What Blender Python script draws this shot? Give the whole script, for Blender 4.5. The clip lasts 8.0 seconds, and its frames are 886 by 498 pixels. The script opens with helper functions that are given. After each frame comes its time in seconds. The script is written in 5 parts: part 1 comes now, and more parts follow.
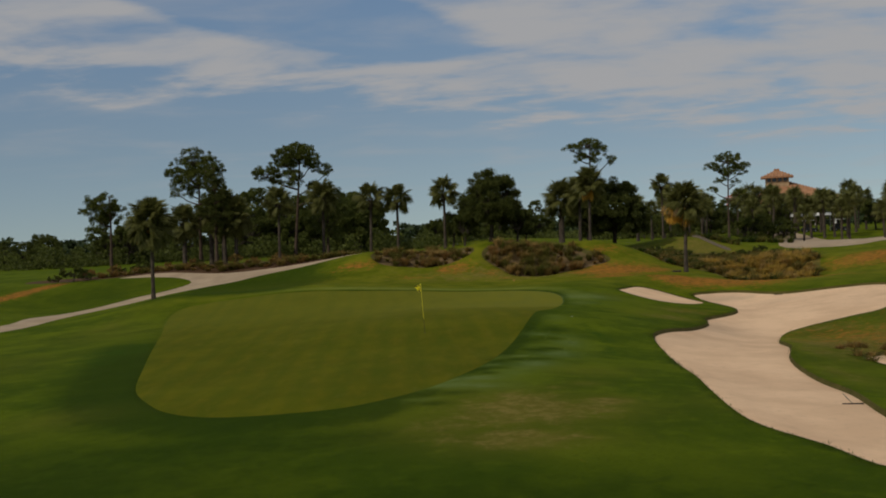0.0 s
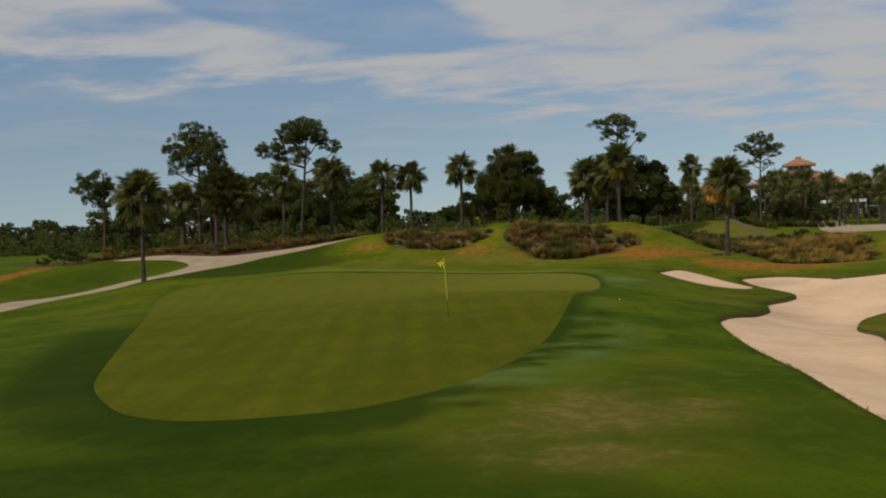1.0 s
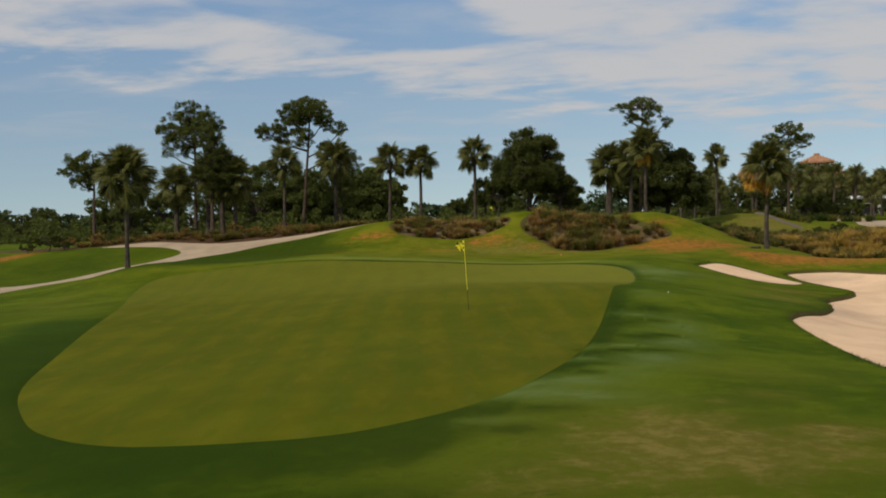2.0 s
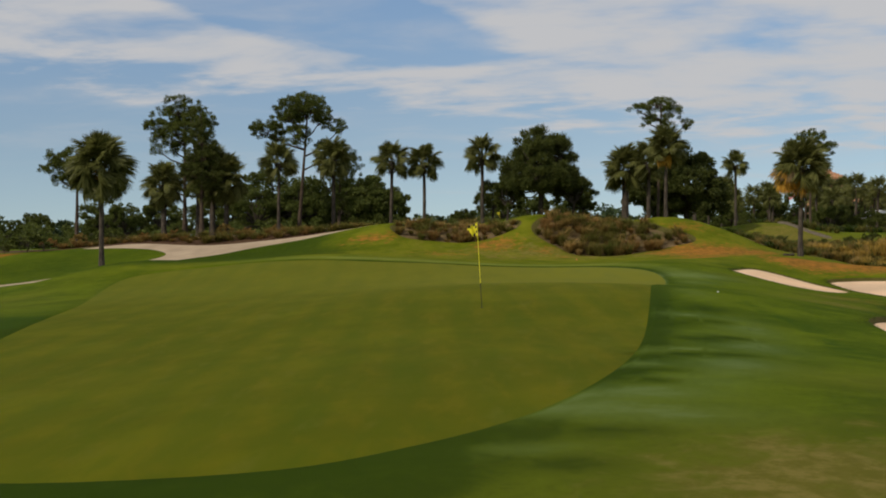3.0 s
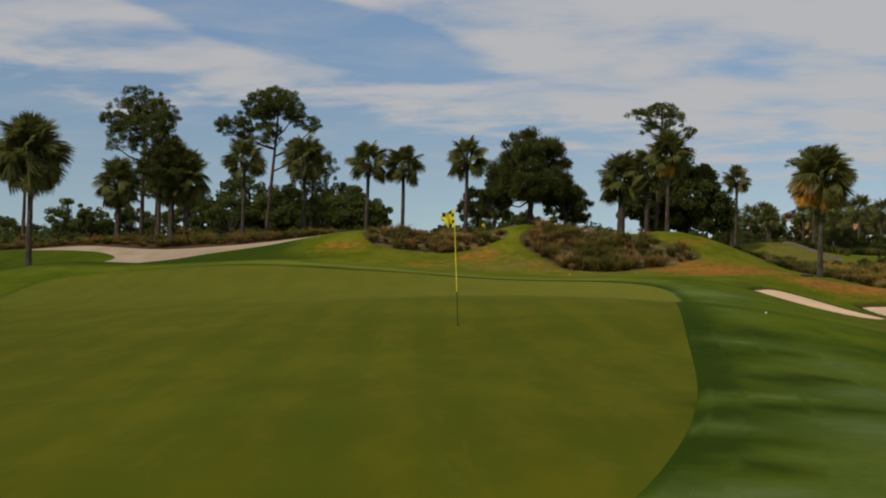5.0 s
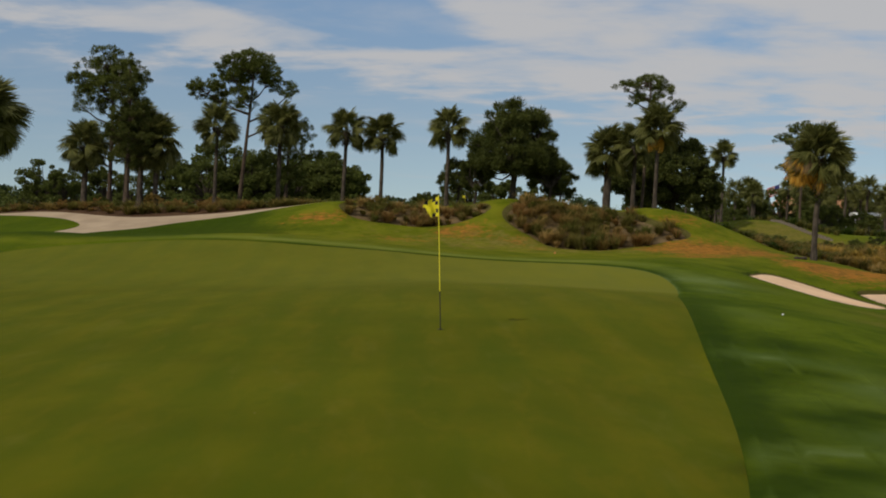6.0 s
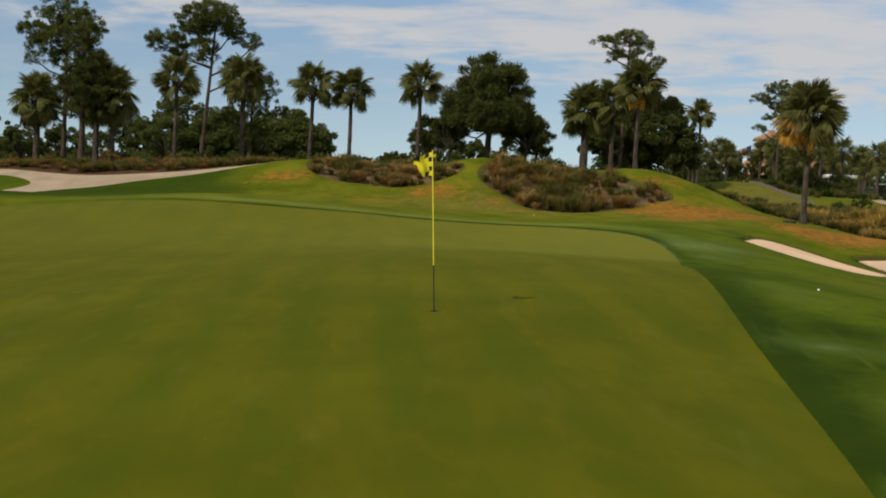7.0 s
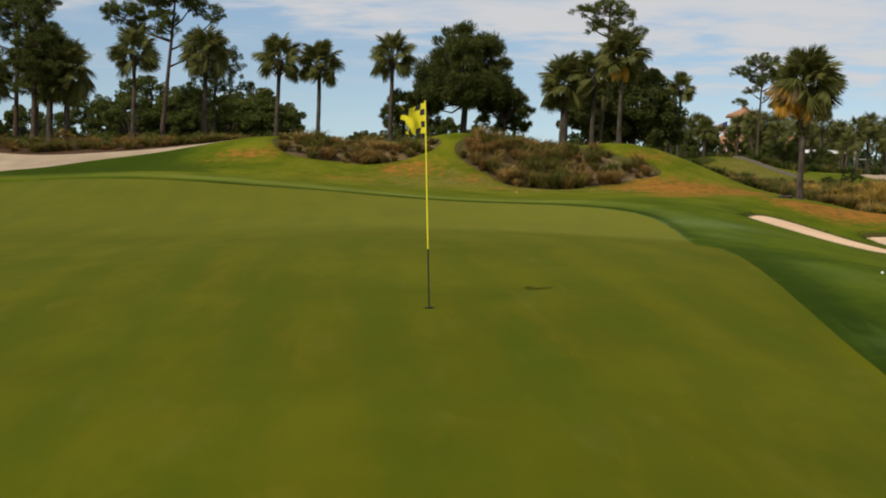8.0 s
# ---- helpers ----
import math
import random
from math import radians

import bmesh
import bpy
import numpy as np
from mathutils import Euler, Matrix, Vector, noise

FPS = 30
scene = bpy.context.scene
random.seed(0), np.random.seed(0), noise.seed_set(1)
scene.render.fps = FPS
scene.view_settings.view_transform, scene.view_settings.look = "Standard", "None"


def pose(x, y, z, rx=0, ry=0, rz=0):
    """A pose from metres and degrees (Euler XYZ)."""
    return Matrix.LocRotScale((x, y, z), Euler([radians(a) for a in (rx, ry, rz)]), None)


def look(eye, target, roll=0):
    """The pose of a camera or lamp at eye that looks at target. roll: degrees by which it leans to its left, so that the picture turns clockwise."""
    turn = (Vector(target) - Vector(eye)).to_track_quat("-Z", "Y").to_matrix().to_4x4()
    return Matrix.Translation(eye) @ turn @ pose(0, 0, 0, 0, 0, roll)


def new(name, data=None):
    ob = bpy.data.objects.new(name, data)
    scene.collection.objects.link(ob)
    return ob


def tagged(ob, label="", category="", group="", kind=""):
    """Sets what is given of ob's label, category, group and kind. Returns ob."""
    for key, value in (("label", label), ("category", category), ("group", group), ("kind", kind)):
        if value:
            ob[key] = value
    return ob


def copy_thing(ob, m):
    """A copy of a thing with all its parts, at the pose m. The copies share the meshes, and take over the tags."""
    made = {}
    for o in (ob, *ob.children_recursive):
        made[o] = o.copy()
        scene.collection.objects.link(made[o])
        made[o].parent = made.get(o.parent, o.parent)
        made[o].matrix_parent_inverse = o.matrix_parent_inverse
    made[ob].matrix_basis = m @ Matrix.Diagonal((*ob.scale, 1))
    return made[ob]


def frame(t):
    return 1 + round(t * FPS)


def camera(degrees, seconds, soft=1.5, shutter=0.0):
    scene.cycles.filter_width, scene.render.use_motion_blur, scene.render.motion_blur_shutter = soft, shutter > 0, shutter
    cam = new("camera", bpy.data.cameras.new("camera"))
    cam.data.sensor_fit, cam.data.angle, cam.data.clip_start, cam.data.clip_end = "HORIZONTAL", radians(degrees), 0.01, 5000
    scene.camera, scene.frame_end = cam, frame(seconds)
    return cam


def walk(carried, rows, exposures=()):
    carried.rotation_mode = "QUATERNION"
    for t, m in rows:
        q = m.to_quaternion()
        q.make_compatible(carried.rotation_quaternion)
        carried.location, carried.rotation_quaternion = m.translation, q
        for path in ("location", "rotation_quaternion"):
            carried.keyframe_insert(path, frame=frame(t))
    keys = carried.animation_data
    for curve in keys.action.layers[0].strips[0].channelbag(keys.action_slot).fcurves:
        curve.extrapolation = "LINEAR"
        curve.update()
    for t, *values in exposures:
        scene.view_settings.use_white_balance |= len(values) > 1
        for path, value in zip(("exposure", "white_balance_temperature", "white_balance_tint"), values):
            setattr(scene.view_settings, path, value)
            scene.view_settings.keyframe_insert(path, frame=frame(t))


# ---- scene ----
cam = camera(42.3, 8.0, soft=1.9)
METRES, EYE, TILT, LEAN, TURN = 38.0, 4.2, -0.7, 3.0, 0.0
ROWS = [
    (0.0, 0.0, 0.0, 0.0, -0.0, 0.0, -0.0),
    (0.5, -0.0089, 0.0994, -0.0124, 0.22, -0.14, 0.02),
    (1.0, -0.0173, 0.2036, -0.0225, 0.47, -0.41, -0.26),
    (1.5, -0.024, 0.2941, -0.0285, 0.66, -0.7, -0.61),
    (3.0, -0.0353, 0.5461, -0.0604, 0.91, 0.21, -1.76),
    (3.5, -0.0354, 0.6079, -0.0705, 0.84, 0.86, -2.08),
    (4.0, -0.0326, 0.6653, -0.0748, 0.69, 1.3, -2.46),
    (4.5, -0.0281, 0.709, -0.0741, 0.52, 1.41, -2.88),
    (6.0, -0.0308, 0.8204, -0.0577, -1.01, -0.46, -4.31),
    (6.5, -0.0358, 0.8575, -0.0567, -1.85, -1.38, -4.51),
    (7.0, -0.0399, 0.9009, -0.0571, -2.76, -2.33, -4.58),
    (7.5, -0.0409, 0.9438, -0.0589, -3.47, -2.94, -4.41),
    (8.0, -0.0424, 0.9916, -0.0618, -4.26, -3.18, -4.04),
]
walk(cam, [(t, pose(0, 0, EYE, TILT, LEAN, TURN) @ pose(METRES * x, METRES * y, METRES * z, 90 + pitch, roll, yaw)) for t, x, y, z, yaw, pitch, roll in ROWS],
     [(0.0, -0.55), (1.5, -0.08), (3.0, 0.04), (3.5, 0.0), (4.5, -0.16), (6.0, -0.12), (7.0, 0.14), (8.0, 0.27)])

# ---- daylight ----
world = bpy.data.worlds.new("sky")
scene.world = world
world.use_nodes = True
SUN_AZIMUTH, SUN_HEIGHT = 230.0, 43.5


def build_sky():
    tree = world.node_tree
    tree.nodes.clear()
    n, link = tree.nodes.new, tree.links.new

    def maths(op, a, b=None, clamp=False):
        node = n("ShaderNodeMath")
        node.operation, node.use_clamp = op, clamp
        for k, v in ((0, a), (1, b)):
            if v is None:
                continue
            if isinstance(v, (int, float)):
                node.inputs[k].default_value = v
            else:
                link(v, node.inputs[k])
        return node.outputs[0]

    def step(v, low, high):
        node = n("ShaderNodeMapRange")
        node.interpolation_type = "SMOOTHSTEP"
        node.inputs["From Min"].default_value, node.inputs["From Max"].default_value = low, high
        link(v, node.inputs["Value"])
        return node.outputs[0]

    sky = n("ShaderNodeTexSky")
    sky.sky_type, sky.sun_disc = "NISHITA", False
    sky.sun_elevation, sky.sun_rotation = radians(SUN_HEIGHT), radians(SUN_AZIMUTH)
    sky.air_density, sky.dust_density, sky.ozone_density = 1.0, 0.4, 1.9
    coords = n("ShaderNodeTexCoord")
    split = n("ShaderNodeSeparateXYZ")
    link(coords.outputs["Generated"], split.inputs[0])
    x, y, z = split.outputs
    clear = n("ShaderNodeCombineXYZ")
    link(x, clear.inputs[0])
    link(y, clear.inputs[1])
    link(maths("ADD", maths("MULTIPLY", maths("MAXIMUM", z, 0.0), 0.95), 0.075), clear.inputs[2])
    level = n("ShaderNodeVectorMath")
    level.operation = "NORMALIZE"
    link(clear.outputs[0], level.inputs[0])
    link(level.outputs[0], sky.inputs["Vector"])
    # a thin sheet of cloud seen in perspective: ways projected on a plane overhead
    lift = maths("ADD", maths("MAXIMUM", z, 0.0), 0.09)
    plane = n("ShaderNodeCombineXYZ")
    link(maths("DIVIDE", x, lift), plane.inputs[0])
    link(maths("DIVIDE", y, lift), plane.inputs[1])
    turn = n("ShaderNodeMapping")
    turn.inputs["Rotation"].default_value = (0, 0, radians(24))
    turn.inputs["Scale"].default_value = (0.75, 0.95, 1.0)
    turn.inputs["Location"].default_value = (CLOUD_X, CLOUD_Y, 0)
    link(plane.outputs[0], turn.inputs[0])

    def cloud_noise(scale, detail, rough, warp):
        node = n("ShaderNodeTexNoise")
        node.inputs["Scale"].default_value, node.inputs["Detail"].default_value = scale, detail
        node.inputs["Roughness"].default_value, node.inputs["Distortion"].default_value = rough, warp
        link(turn.outputs[0], node.inputs["Vector"])
        return node.outputs["Fac"]

    big, fine = cloud_noise(0.55, 4, 0.5, 0.3), cloud_noise(2.2, 5, 0.52, 0.35)
    lumps = cloud_noise(7.0, 5, 0.6, 0.2)
    # the sheet ends over a slanting edge above the horizon, and a long blue gap runs through it
    edge = maths("SUBTRACT", z, maths("SUBTRACT", 0.108, maths("MULTIPLY", x, 0.1)))
    edge = maths("ADD", edge, maths("MULTIPLY", maths("SUBTRACT", fine, 0.5), 0.13))
    edge = maths("ADD", edge, maths("MULTIPLY", maths("SUBTRACT", lumps, 0.5), 0.05))
    gap_z = maths("SUBTRACT", z, maths("SUBTRACT", 0.172, maths("MULTIPLY", x, 0.16)))
    gap_z = maths("ADD", gap_z, maths("MULTIPLY", maths("SUBTRACT", big, 0.5), 0.06))
    gap = maths("ADD", maths("POWER", maths("DIVIDE", gap_z, 0.026), 2.0), maths("POWER", maths("DIVIDE", maths("ADD", x, 0.1), 0.16), 2.0))
    gap = maths("SUBTRACT", 1.0, step(gap, 0.2, 1.6))
    cover = maths("ADD", maths("ADD", maths("MULTIPLY", big, 0.5), maths("MULTIPLY", fine, 0.7)), maths("MULTIPLY", lumps, 0.16))
    cover = maths("SUBTRACT", cover, maths("MULTIPLY", gap, 0.3))
    cloud = maths("MULTIPLY", step(edge, -0.012, 0.03), step(cover, 0.46, 0.74))
    veil = maths("MULTIPLY", step(edge, -0.1, 0.03), maths("ADD", maths("MULTIPLY", step(fine, 0.42, 0.72), 0.3), 0.06))
    cloud = maths("MAXIMUM", maths("MULTIPLY", cloud, 0.93), veil)
    haze = n("ShaderNodeVectorMath")
    haze.operation = "MULTIPLY"
    link(sky.outputs[0], haze.inputs[0])
    grade = n("ShaderNodeMix")
    grade.data_type = "RGBA"
    link(step(z, 0.07, 0.24), grade.inputs["Factor"])
    grade.inputs["A"].default_value, grade.inputs["B"].default_value = (1.0, 0.95, 0.89, 1.0), (0.98, 1.06, 1.09, 1.0)
    link(grade.outputs["Result"], haze.inputs[1])
    tint = n("ShaderNodeMix")
    tint.data_type = "RGBA"
    link(cloud, tint.inputs["Factor"])
    link(haze.outputs[0], tint.inputs["A"])
    tint.inputs["B"].default_value = CLOUD_WHITE
    back, out = n("ShaderNodeBackground"), n("ShaderNodeOutputWorld")
    back.inputs["Strength"].default_value = SKY_STRENGTH
    link(tint.outputs["Result"], back.inputs["Color"])
    link(back.outputs[0], out.inputs[0])


CLOUD_X, CLOUD_Y, CLOUD_WHITE, SKY_STRENGTH = 0.6, 0.35, (5.3, 5.25, 5.3, 1.0), 0.1
build_sky()

sun = new("sun", bpy.data.lights.new("sun", "SUN"))
sun.data.energy, sun.data.angle, sun.data.color = 2.6, radians(0.6), (1.0, 0.905, 0.765)
sun_way = Vector((math.sin(radians(SUN_AZIMUTH)) * math.cos(radians(SUN_HEIGHT)),
                  math.cos(radians(SUN_AZIMUTH)) * math.cos(radians(SUN_HEIGHT)), math.sin(radians(SUN_HEIGHT))))
sun.matrix_world = look(sun_way * 300, (0, 0, 0))


# ---- materials ----
class Nodes:
    """A small writer of node materials."""

    def __init__(self, name, roughness=0.8, specular=0.3, metallic=0.0):
        self.mat = bpy.data.materials.new(name)
        self.mat.use_nodes = True
        self.tree = self.mat.node_tree
        self.bsdf = self.tree.nodes["Principled BSDF"]
        self.bsdf.inputs["Roughness"].default_value = roughness
        self.bsdf.inputs["Specular IOR Level"].default_value = specular
        self.bsdf.inputs["Metallic"].default_value = metallic
        self.place = self.tree.nodes.new("ShaderNodeTexCoord").outputs["Object"]

    def node(self, kind, **inputs):
        made = self.tree.nodes.new(kind)
        for key, value in inputs.items():
            self.put(made.inputs[key.replace("_", " ")], value)
        return made

    def put(self, socket, value):
        if isinstance(value, bpy.types.NodeSocket):
            self.tree.links.new(value, socket)
        else:
            socket.default_value = value

    def noise(self, scale, detail=4, rough=0.55, stretch=None, turn=0.0, warp=0.0):
        place = self.place
        if stretch:
            place = self.node("ShaderNodeMapping", Vector=place, Scale=stretch, Rotation=(0, 0, radians(turn))).outputs[0]
        return self.node("ShaderNodeTexNoise", Vector=place, Scale=scale, Detail=detail, Roughness=rough, Distortion=warp).outputs["Fac"]

    def maths(self, op, a, b=0.0):
        made = self.tree.nodes.new("ShaderNodeMath")
        made.operation = op
        self.put(made.inputs[0], a), self.put(made.inputs[1], b)
        return made.outputs[0]

    def step(self, value, low, high):
        made = self.node("ShaderNodeMapRange", Value=value)
        made.interpolation_type = "SMOOTHSTEP"
        made.inputs["From Min"].default_value, made.inputs["From Max"].default_value = low, high
        return made.outputs[0]

    def mix(self, factor, a, b):
        made = self.tree.nodes.new("ShaderNodeMix")
        made.data_type = "RGBA"
        self.put(made.inputs["Factor"], factor)
        for key, value in (("A", a), ("B", b)):
            self.put(made.inputs[key], (*value, 1.0) if isinstance(value, tuple) else value)
        return made.outputs["Result"]

    def attribute(self, name):
        made = self.tree.nodes.new("ShaderNodeAttribute")
        made.attribute_name = name
        return made.outputs["Fac"]

    def island(self):
        return self.tree.nodes.new("ShaderNodeNewGeometry").outputs["Random Per Island"]

    def each(self):
        return self.tree.nodes.new("ShaderNodeObjectInfo").outputs["Random"]

    def colour(self, value):
        self.put(self.bsdf.inputs["Base Color"], (*value, 1.0) if isinstance(value, tuple) else value)
        return self

    def bump(self, height, strength=0.4, distance=0.02):
        made = self.node("ShaderNodeBump", Height=height, Strength=strength, Distance=distance)
        self.put(self.bsdf.inputs["Normal"], made.outputs[0])
        return self

    def thin(self, colour, share):
        """Lets some of the light through, as leaves do."""
        glow = self.node("ShaderNodeBsdfTranslucent", Color=colour)
        blend = self.node("ShaderNodeMixShader")
        blend.inputs[0].default_value = share
        self.tree.links.new(self.bsdf.outputs[0], blend.inputs[1])
        self.tree.links.new(glow.outputs[0], blend.inputs[2])
        self.tree.links.new(blend.outputs[0], self.tree.nodes["Material Output"].inputs["Surface"])
        return self


def turf(name, dark, light, fine_bump=0.5):
    """Mown grass: greens at three scales, dormant brown where the ground dries out, pale and darker patches."""
    m = Nodes(name, 0.9, 0.02)
    base = m.mix(m.step(m.noise(0.22, 5, 0.6), 0.35, 0.68), dark, light)
    base = m.mix(m.maths("MULTIPLY", m.step(m.noise(1.3, 5, 0.65), 0.45, 0.75), 0.45), base, tuple(c * 1.35 for c in light))
    base = m.mix(m.maths("MULTIPLY", m.step(m.noise(9.0, 4, 0.7), 0.48, 0.75), 0.5), base, tuple(c * 0.55 for c in dark))
    # collar grass and the bank's painted shade share one dark tone
    base = m.mix(m.maths("MULTIPLY", m.attribute("collar_and_shade"), 0.85), base, m.mix(m.noise(1.2, 4, 0.6), (0.02, 0.042, 0.002), (0.038, 0.064, 0.003)))
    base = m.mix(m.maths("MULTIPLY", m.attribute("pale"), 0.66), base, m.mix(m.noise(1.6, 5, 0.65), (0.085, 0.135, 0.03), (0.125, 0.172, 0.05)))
    base = m.mix(m.maths("MULTIPLY", m.attribute("thin"), 0.65), base, m.mix(m.noise(1.6, 5, 0.65), (0.1, 0.112, 0.008), (0.15, 0.135, 0.02)))
    base = m.mix(m.maths("MULTIPLY", m.attribute("mound"), 0.7), base, m.mix(m.step(m.noise(0.5, 5, 0.65), 0.35, 0.66), (0.083, 0.106, 0.004), (0.17, 0.17, 0.011)))
    base = m.mix(m.maths("MULTIPLY", m.attribute("fringe"), 0.8), base, m.mix(m.noise(1.4, 5, 0.65), (0.13, 0.165, 0.02), (0.21, 0.235, 0.055)))
    # painted shade at the foot of the taller grass
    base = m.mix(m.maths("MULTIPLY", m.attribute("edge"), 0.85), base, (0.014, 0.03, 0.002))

    def patch(name, scale, low, high, warp=0.7, detail=6):
        """A ragged patch: the field of that name, broken up by noise."""
        ragged = m.maths("MULTIPLY", m.maths("SUBTRACT", m.noise(scale, detail, 0.68, None, 0, warp), 0.5), 1.7)
        return m.step(m.maths("ADD", m.attribute(name), ragged), low, high)

    base = m.mix(m.maths("MULTIPLY", patch("collar_and_shade", 1.6, 0.6, 1.0, 0.5), 0.4), base, (0.018, 0.038, 0.002))
    # darker patches, the swale's painted slope shade among them
    base = m.mix(m.maths("MULTIPLY", patch("darkening", 0.9, 0.4, 0.95), 0.85), base, (0.03, 0.068, 0.004))
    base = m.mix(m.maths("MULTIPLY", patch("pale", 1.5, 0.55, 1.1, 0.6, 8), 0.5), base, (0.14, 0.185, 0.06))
    tan = m.mix(m.step(m.noise(3.0, 5, 0.7), 0.4, 0.65), (0.13, 0.108, 0.02), (0.235, 0.175, 0.052))
    base = m.mix(m.maths("MULTIPLY", patch("thin", 1.3, 0.5, 1.0), 0.62), base, tan)
    brown = m.mix(m.step(m.noise(2.6, 5, 0.7), 0.4, 0.65), (0.36, 0.145, 0.026), (0.16, 0.085, 0.018))
    base = m.mix(m.maths("MULTIPLY", m.step(m.maths("ADD", m.attribute("dry"), m.maths("MULTIPLY", m.maths("SUBTRACT", m.noise(2.0, 8, 0.72, None, 0, 0.8), 0.5), 2.6)), 0.34, 1.0), 0.88), base, brown)
    m.colour(base)
    return m.bump(m.noise(38, 4, 0.8), fine_bump, 0.03).mat


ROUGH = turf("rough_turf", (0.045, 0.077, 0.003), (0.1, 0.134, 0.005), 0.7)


def putting_turf():
    m = Nodes("putting_turf", 0.9, 0.03)
    base = m.mix(m.step(m.noise(0.3, 5, 0.6), 0.35, 0.7), (0.079, 0.086, 0.002), (0.102, 0.106, 0.003))

    def passes(turn, wide, soft):
        """The mower's passes: soft parallel bands, broken up by noise."""
        spin = m.node("ShaderNodeMapping", Vector=m.place, Rotation=(0, 0, radians(turn))).outputs[0]
        across = m.node("ShaderNodeSeparateXYZ", Vector=spin).outputs[0]
        wobble = m.maths("MULTIPLY", m.noise(0.4, 2, 0.5), 0.7)
        wave = m.maths("SINE", m.maths("ADD", m.maths("MULTIPLY", across, math.pi / wide), wobble))
        return m.maths("MULTIPLY", m.step(wave, -soft, soft), m.step(m.noise(0.33, 3, 0.5), 0.2, 0.5))

    base = m.mix(m.maths("MULTIPLY", passes(-2, 0.62, 1.0), 0.42), base, (0.058, 0.08, 0.002))
    blotch = m.noise(2.1, 6, 0.66, (1.0, 0.24, 1.0), 0, 0.3)
    base = m.mix(m.maths("MULTIPLY", m.step(blotch, 0.5, 0.68), 0.34), base, (0.132, 0.112, 0.005))
    base = m.mix(m.maths("MULTIPLY", m.step(blotch, 0.5, 0.34), 0.34), base, (0.054, 0.08, 0.002))
    base = m.mix(m.maths("MULTIPLY", m.step(m.noise(2.2, 5, 0.6, (1.0, 0.28, 1.0), 20, 0.3), 0.54, 0.75), 0.24), base, (0.135, 0.13, 0.022))
    base = m.mix(m.maths("MULTIPLY", m.step(m.noise(26, 3, 0.7), 0.55, 0.8), 0.3), base, (0.05, 0.066, 0.002))
    # brighter back of the green: how it is lit, put into the colour
    base = m.mix(m.maths("MULTIPLY", m.attribute("pale"), 0.55), base, (0.165, 0.178, 0.034))
    base = m.mix(m.maths("MULTIPLY", m.attribute("grazing_tone"), m.step(m.noise(0.9, 4, 0.6, (1.0, 0.3, 1.0)), 0.05, 0.65)), base, (0.155, 0.152, 0.012))
    m.colour(base)
    return m.bump(m.noise(70, 3, 0.7), 0.25, 0.008).mat


def sand_material():
    m = Nodes("bunker_sand", 0.95, 0.1)
    base = m.mix(m.step(m.noise(0.35, 5, 0.6), 0.3, 0.7), (0.65, 0.445, 0.275), (0.79, 0.555, 0.35))
    base = m.mix(m.maths("MULTIPLY", m.step(m.noise(2.5, 5, 0.7), 0.5, 0.8), 0.4), base, (0.42, 0.3, 0.2))
    base = m.mix(m.maths("MULTIPLY", m.attribute("darkening"), 0.6), base, (0.3, 0.23, 0.17))
    m.colour(base)
    drag = m.noise(3.2, 5, 0.6, (1.0, 0.22, 1.0), 35, 0.3)
    return m.bump(m.maths("ADD", m.noise(11, 5, 0.7), m.maths("MULTIPLY", drag, 0.6)), 0.5, 0.035).mat


def path_material():
    m = Nodes("shell_path", 0.9, 0.2)
    base = m.mix(m.step(m.noise(0.5, 5, 0.6), 0.3, 0.7), (0.33, 0.25, 0.165), (0.43, 0.33, 0.22))
    base = m.mix(m.maths("MULTIPLY", m.step(m.noise(6, 5, 0.7), 0.5, 0.75), 0.4), base, (0.22, 0.17, 0.125))
    m.colour(base)
    return m.bump(m.noise(30, 4, 0.7), 0.4, 0.01).mat


def soil_material(name, a, b, c):
    m = Nodes(name, 0.95, 0.1)
    base = m.mix(m.step(m.noise(0.8, 5, 0.65), 0.35, 0.65), a, b)
    base = m.mix(m.maths("MULTIPLY", m.step(m.noise(7, 5, 0.75), 0.5, 0.75), 0.6), base, c)
    m.colour(base)
    return m.bump(m.noise(18, 5, 0.75), 0.8, 0.05).mat


def leaf_material(name, a, b, share=0.3, roughness=0.55):
    m = Nodes(name, roughness, 0.14)
    tone = m.mix(m.island(), a, b)
    tone = m.mix(m.maths("MULTIPLY", m.step(m.noise(0.7, 3, 0.6), 0.4, 0.7), 0.45), tone, tuple(v * 0.6 for v in a))
    m.colour(tone)
    return m.thin(m.mix(m.island(), a, tuple(v * 1.3 for v in b)), share).mat


def bark_material(name, a, b, scale=9.0):
    m = Nodes(name, 0.9, 0.15)
    grain = m.noise(scale, 5, 0.7, (1.0, 1.0, 0.3))
    m.colour(m.mix(m.step(grain, 0.35, 0.65), a, b))
    return m.bump(grain, 0.8, 0.04).mat


def plain(name, a, b, roughness=0.6, metallic=0.0, scale=4.0, bump=0.1):
    m = Nodes(name, roughness, 0.4, metallic)
    m.colour(m.mix(m.step(m.noise(scale, 5, 0.65), 0.35, 0.65), a, b))
    return m.bump(m.noise(scale * 6, 4, 0.7), bump, 0.01).mat


PUTTING, SAND, PATH = putting_turf(), sand_material(), path_material()
LIP = soil_material("bunker_lip_turf", (0.075, 0.068, 0.016), (0.1, 0.085, 0.024), (0.045, 0.06, 0.008))
MULCH = soil_material("pine_straw", (0.07, 0.038, 0.02), (0.1, 0.058, 0.03), (0.035, 0.02, 0.011))
WASTE = soil_material("waste_sand", (0.22, 0.155, 0.08), (0.13, 0.09, 0.042), (0.07, 0.055, 0.02))
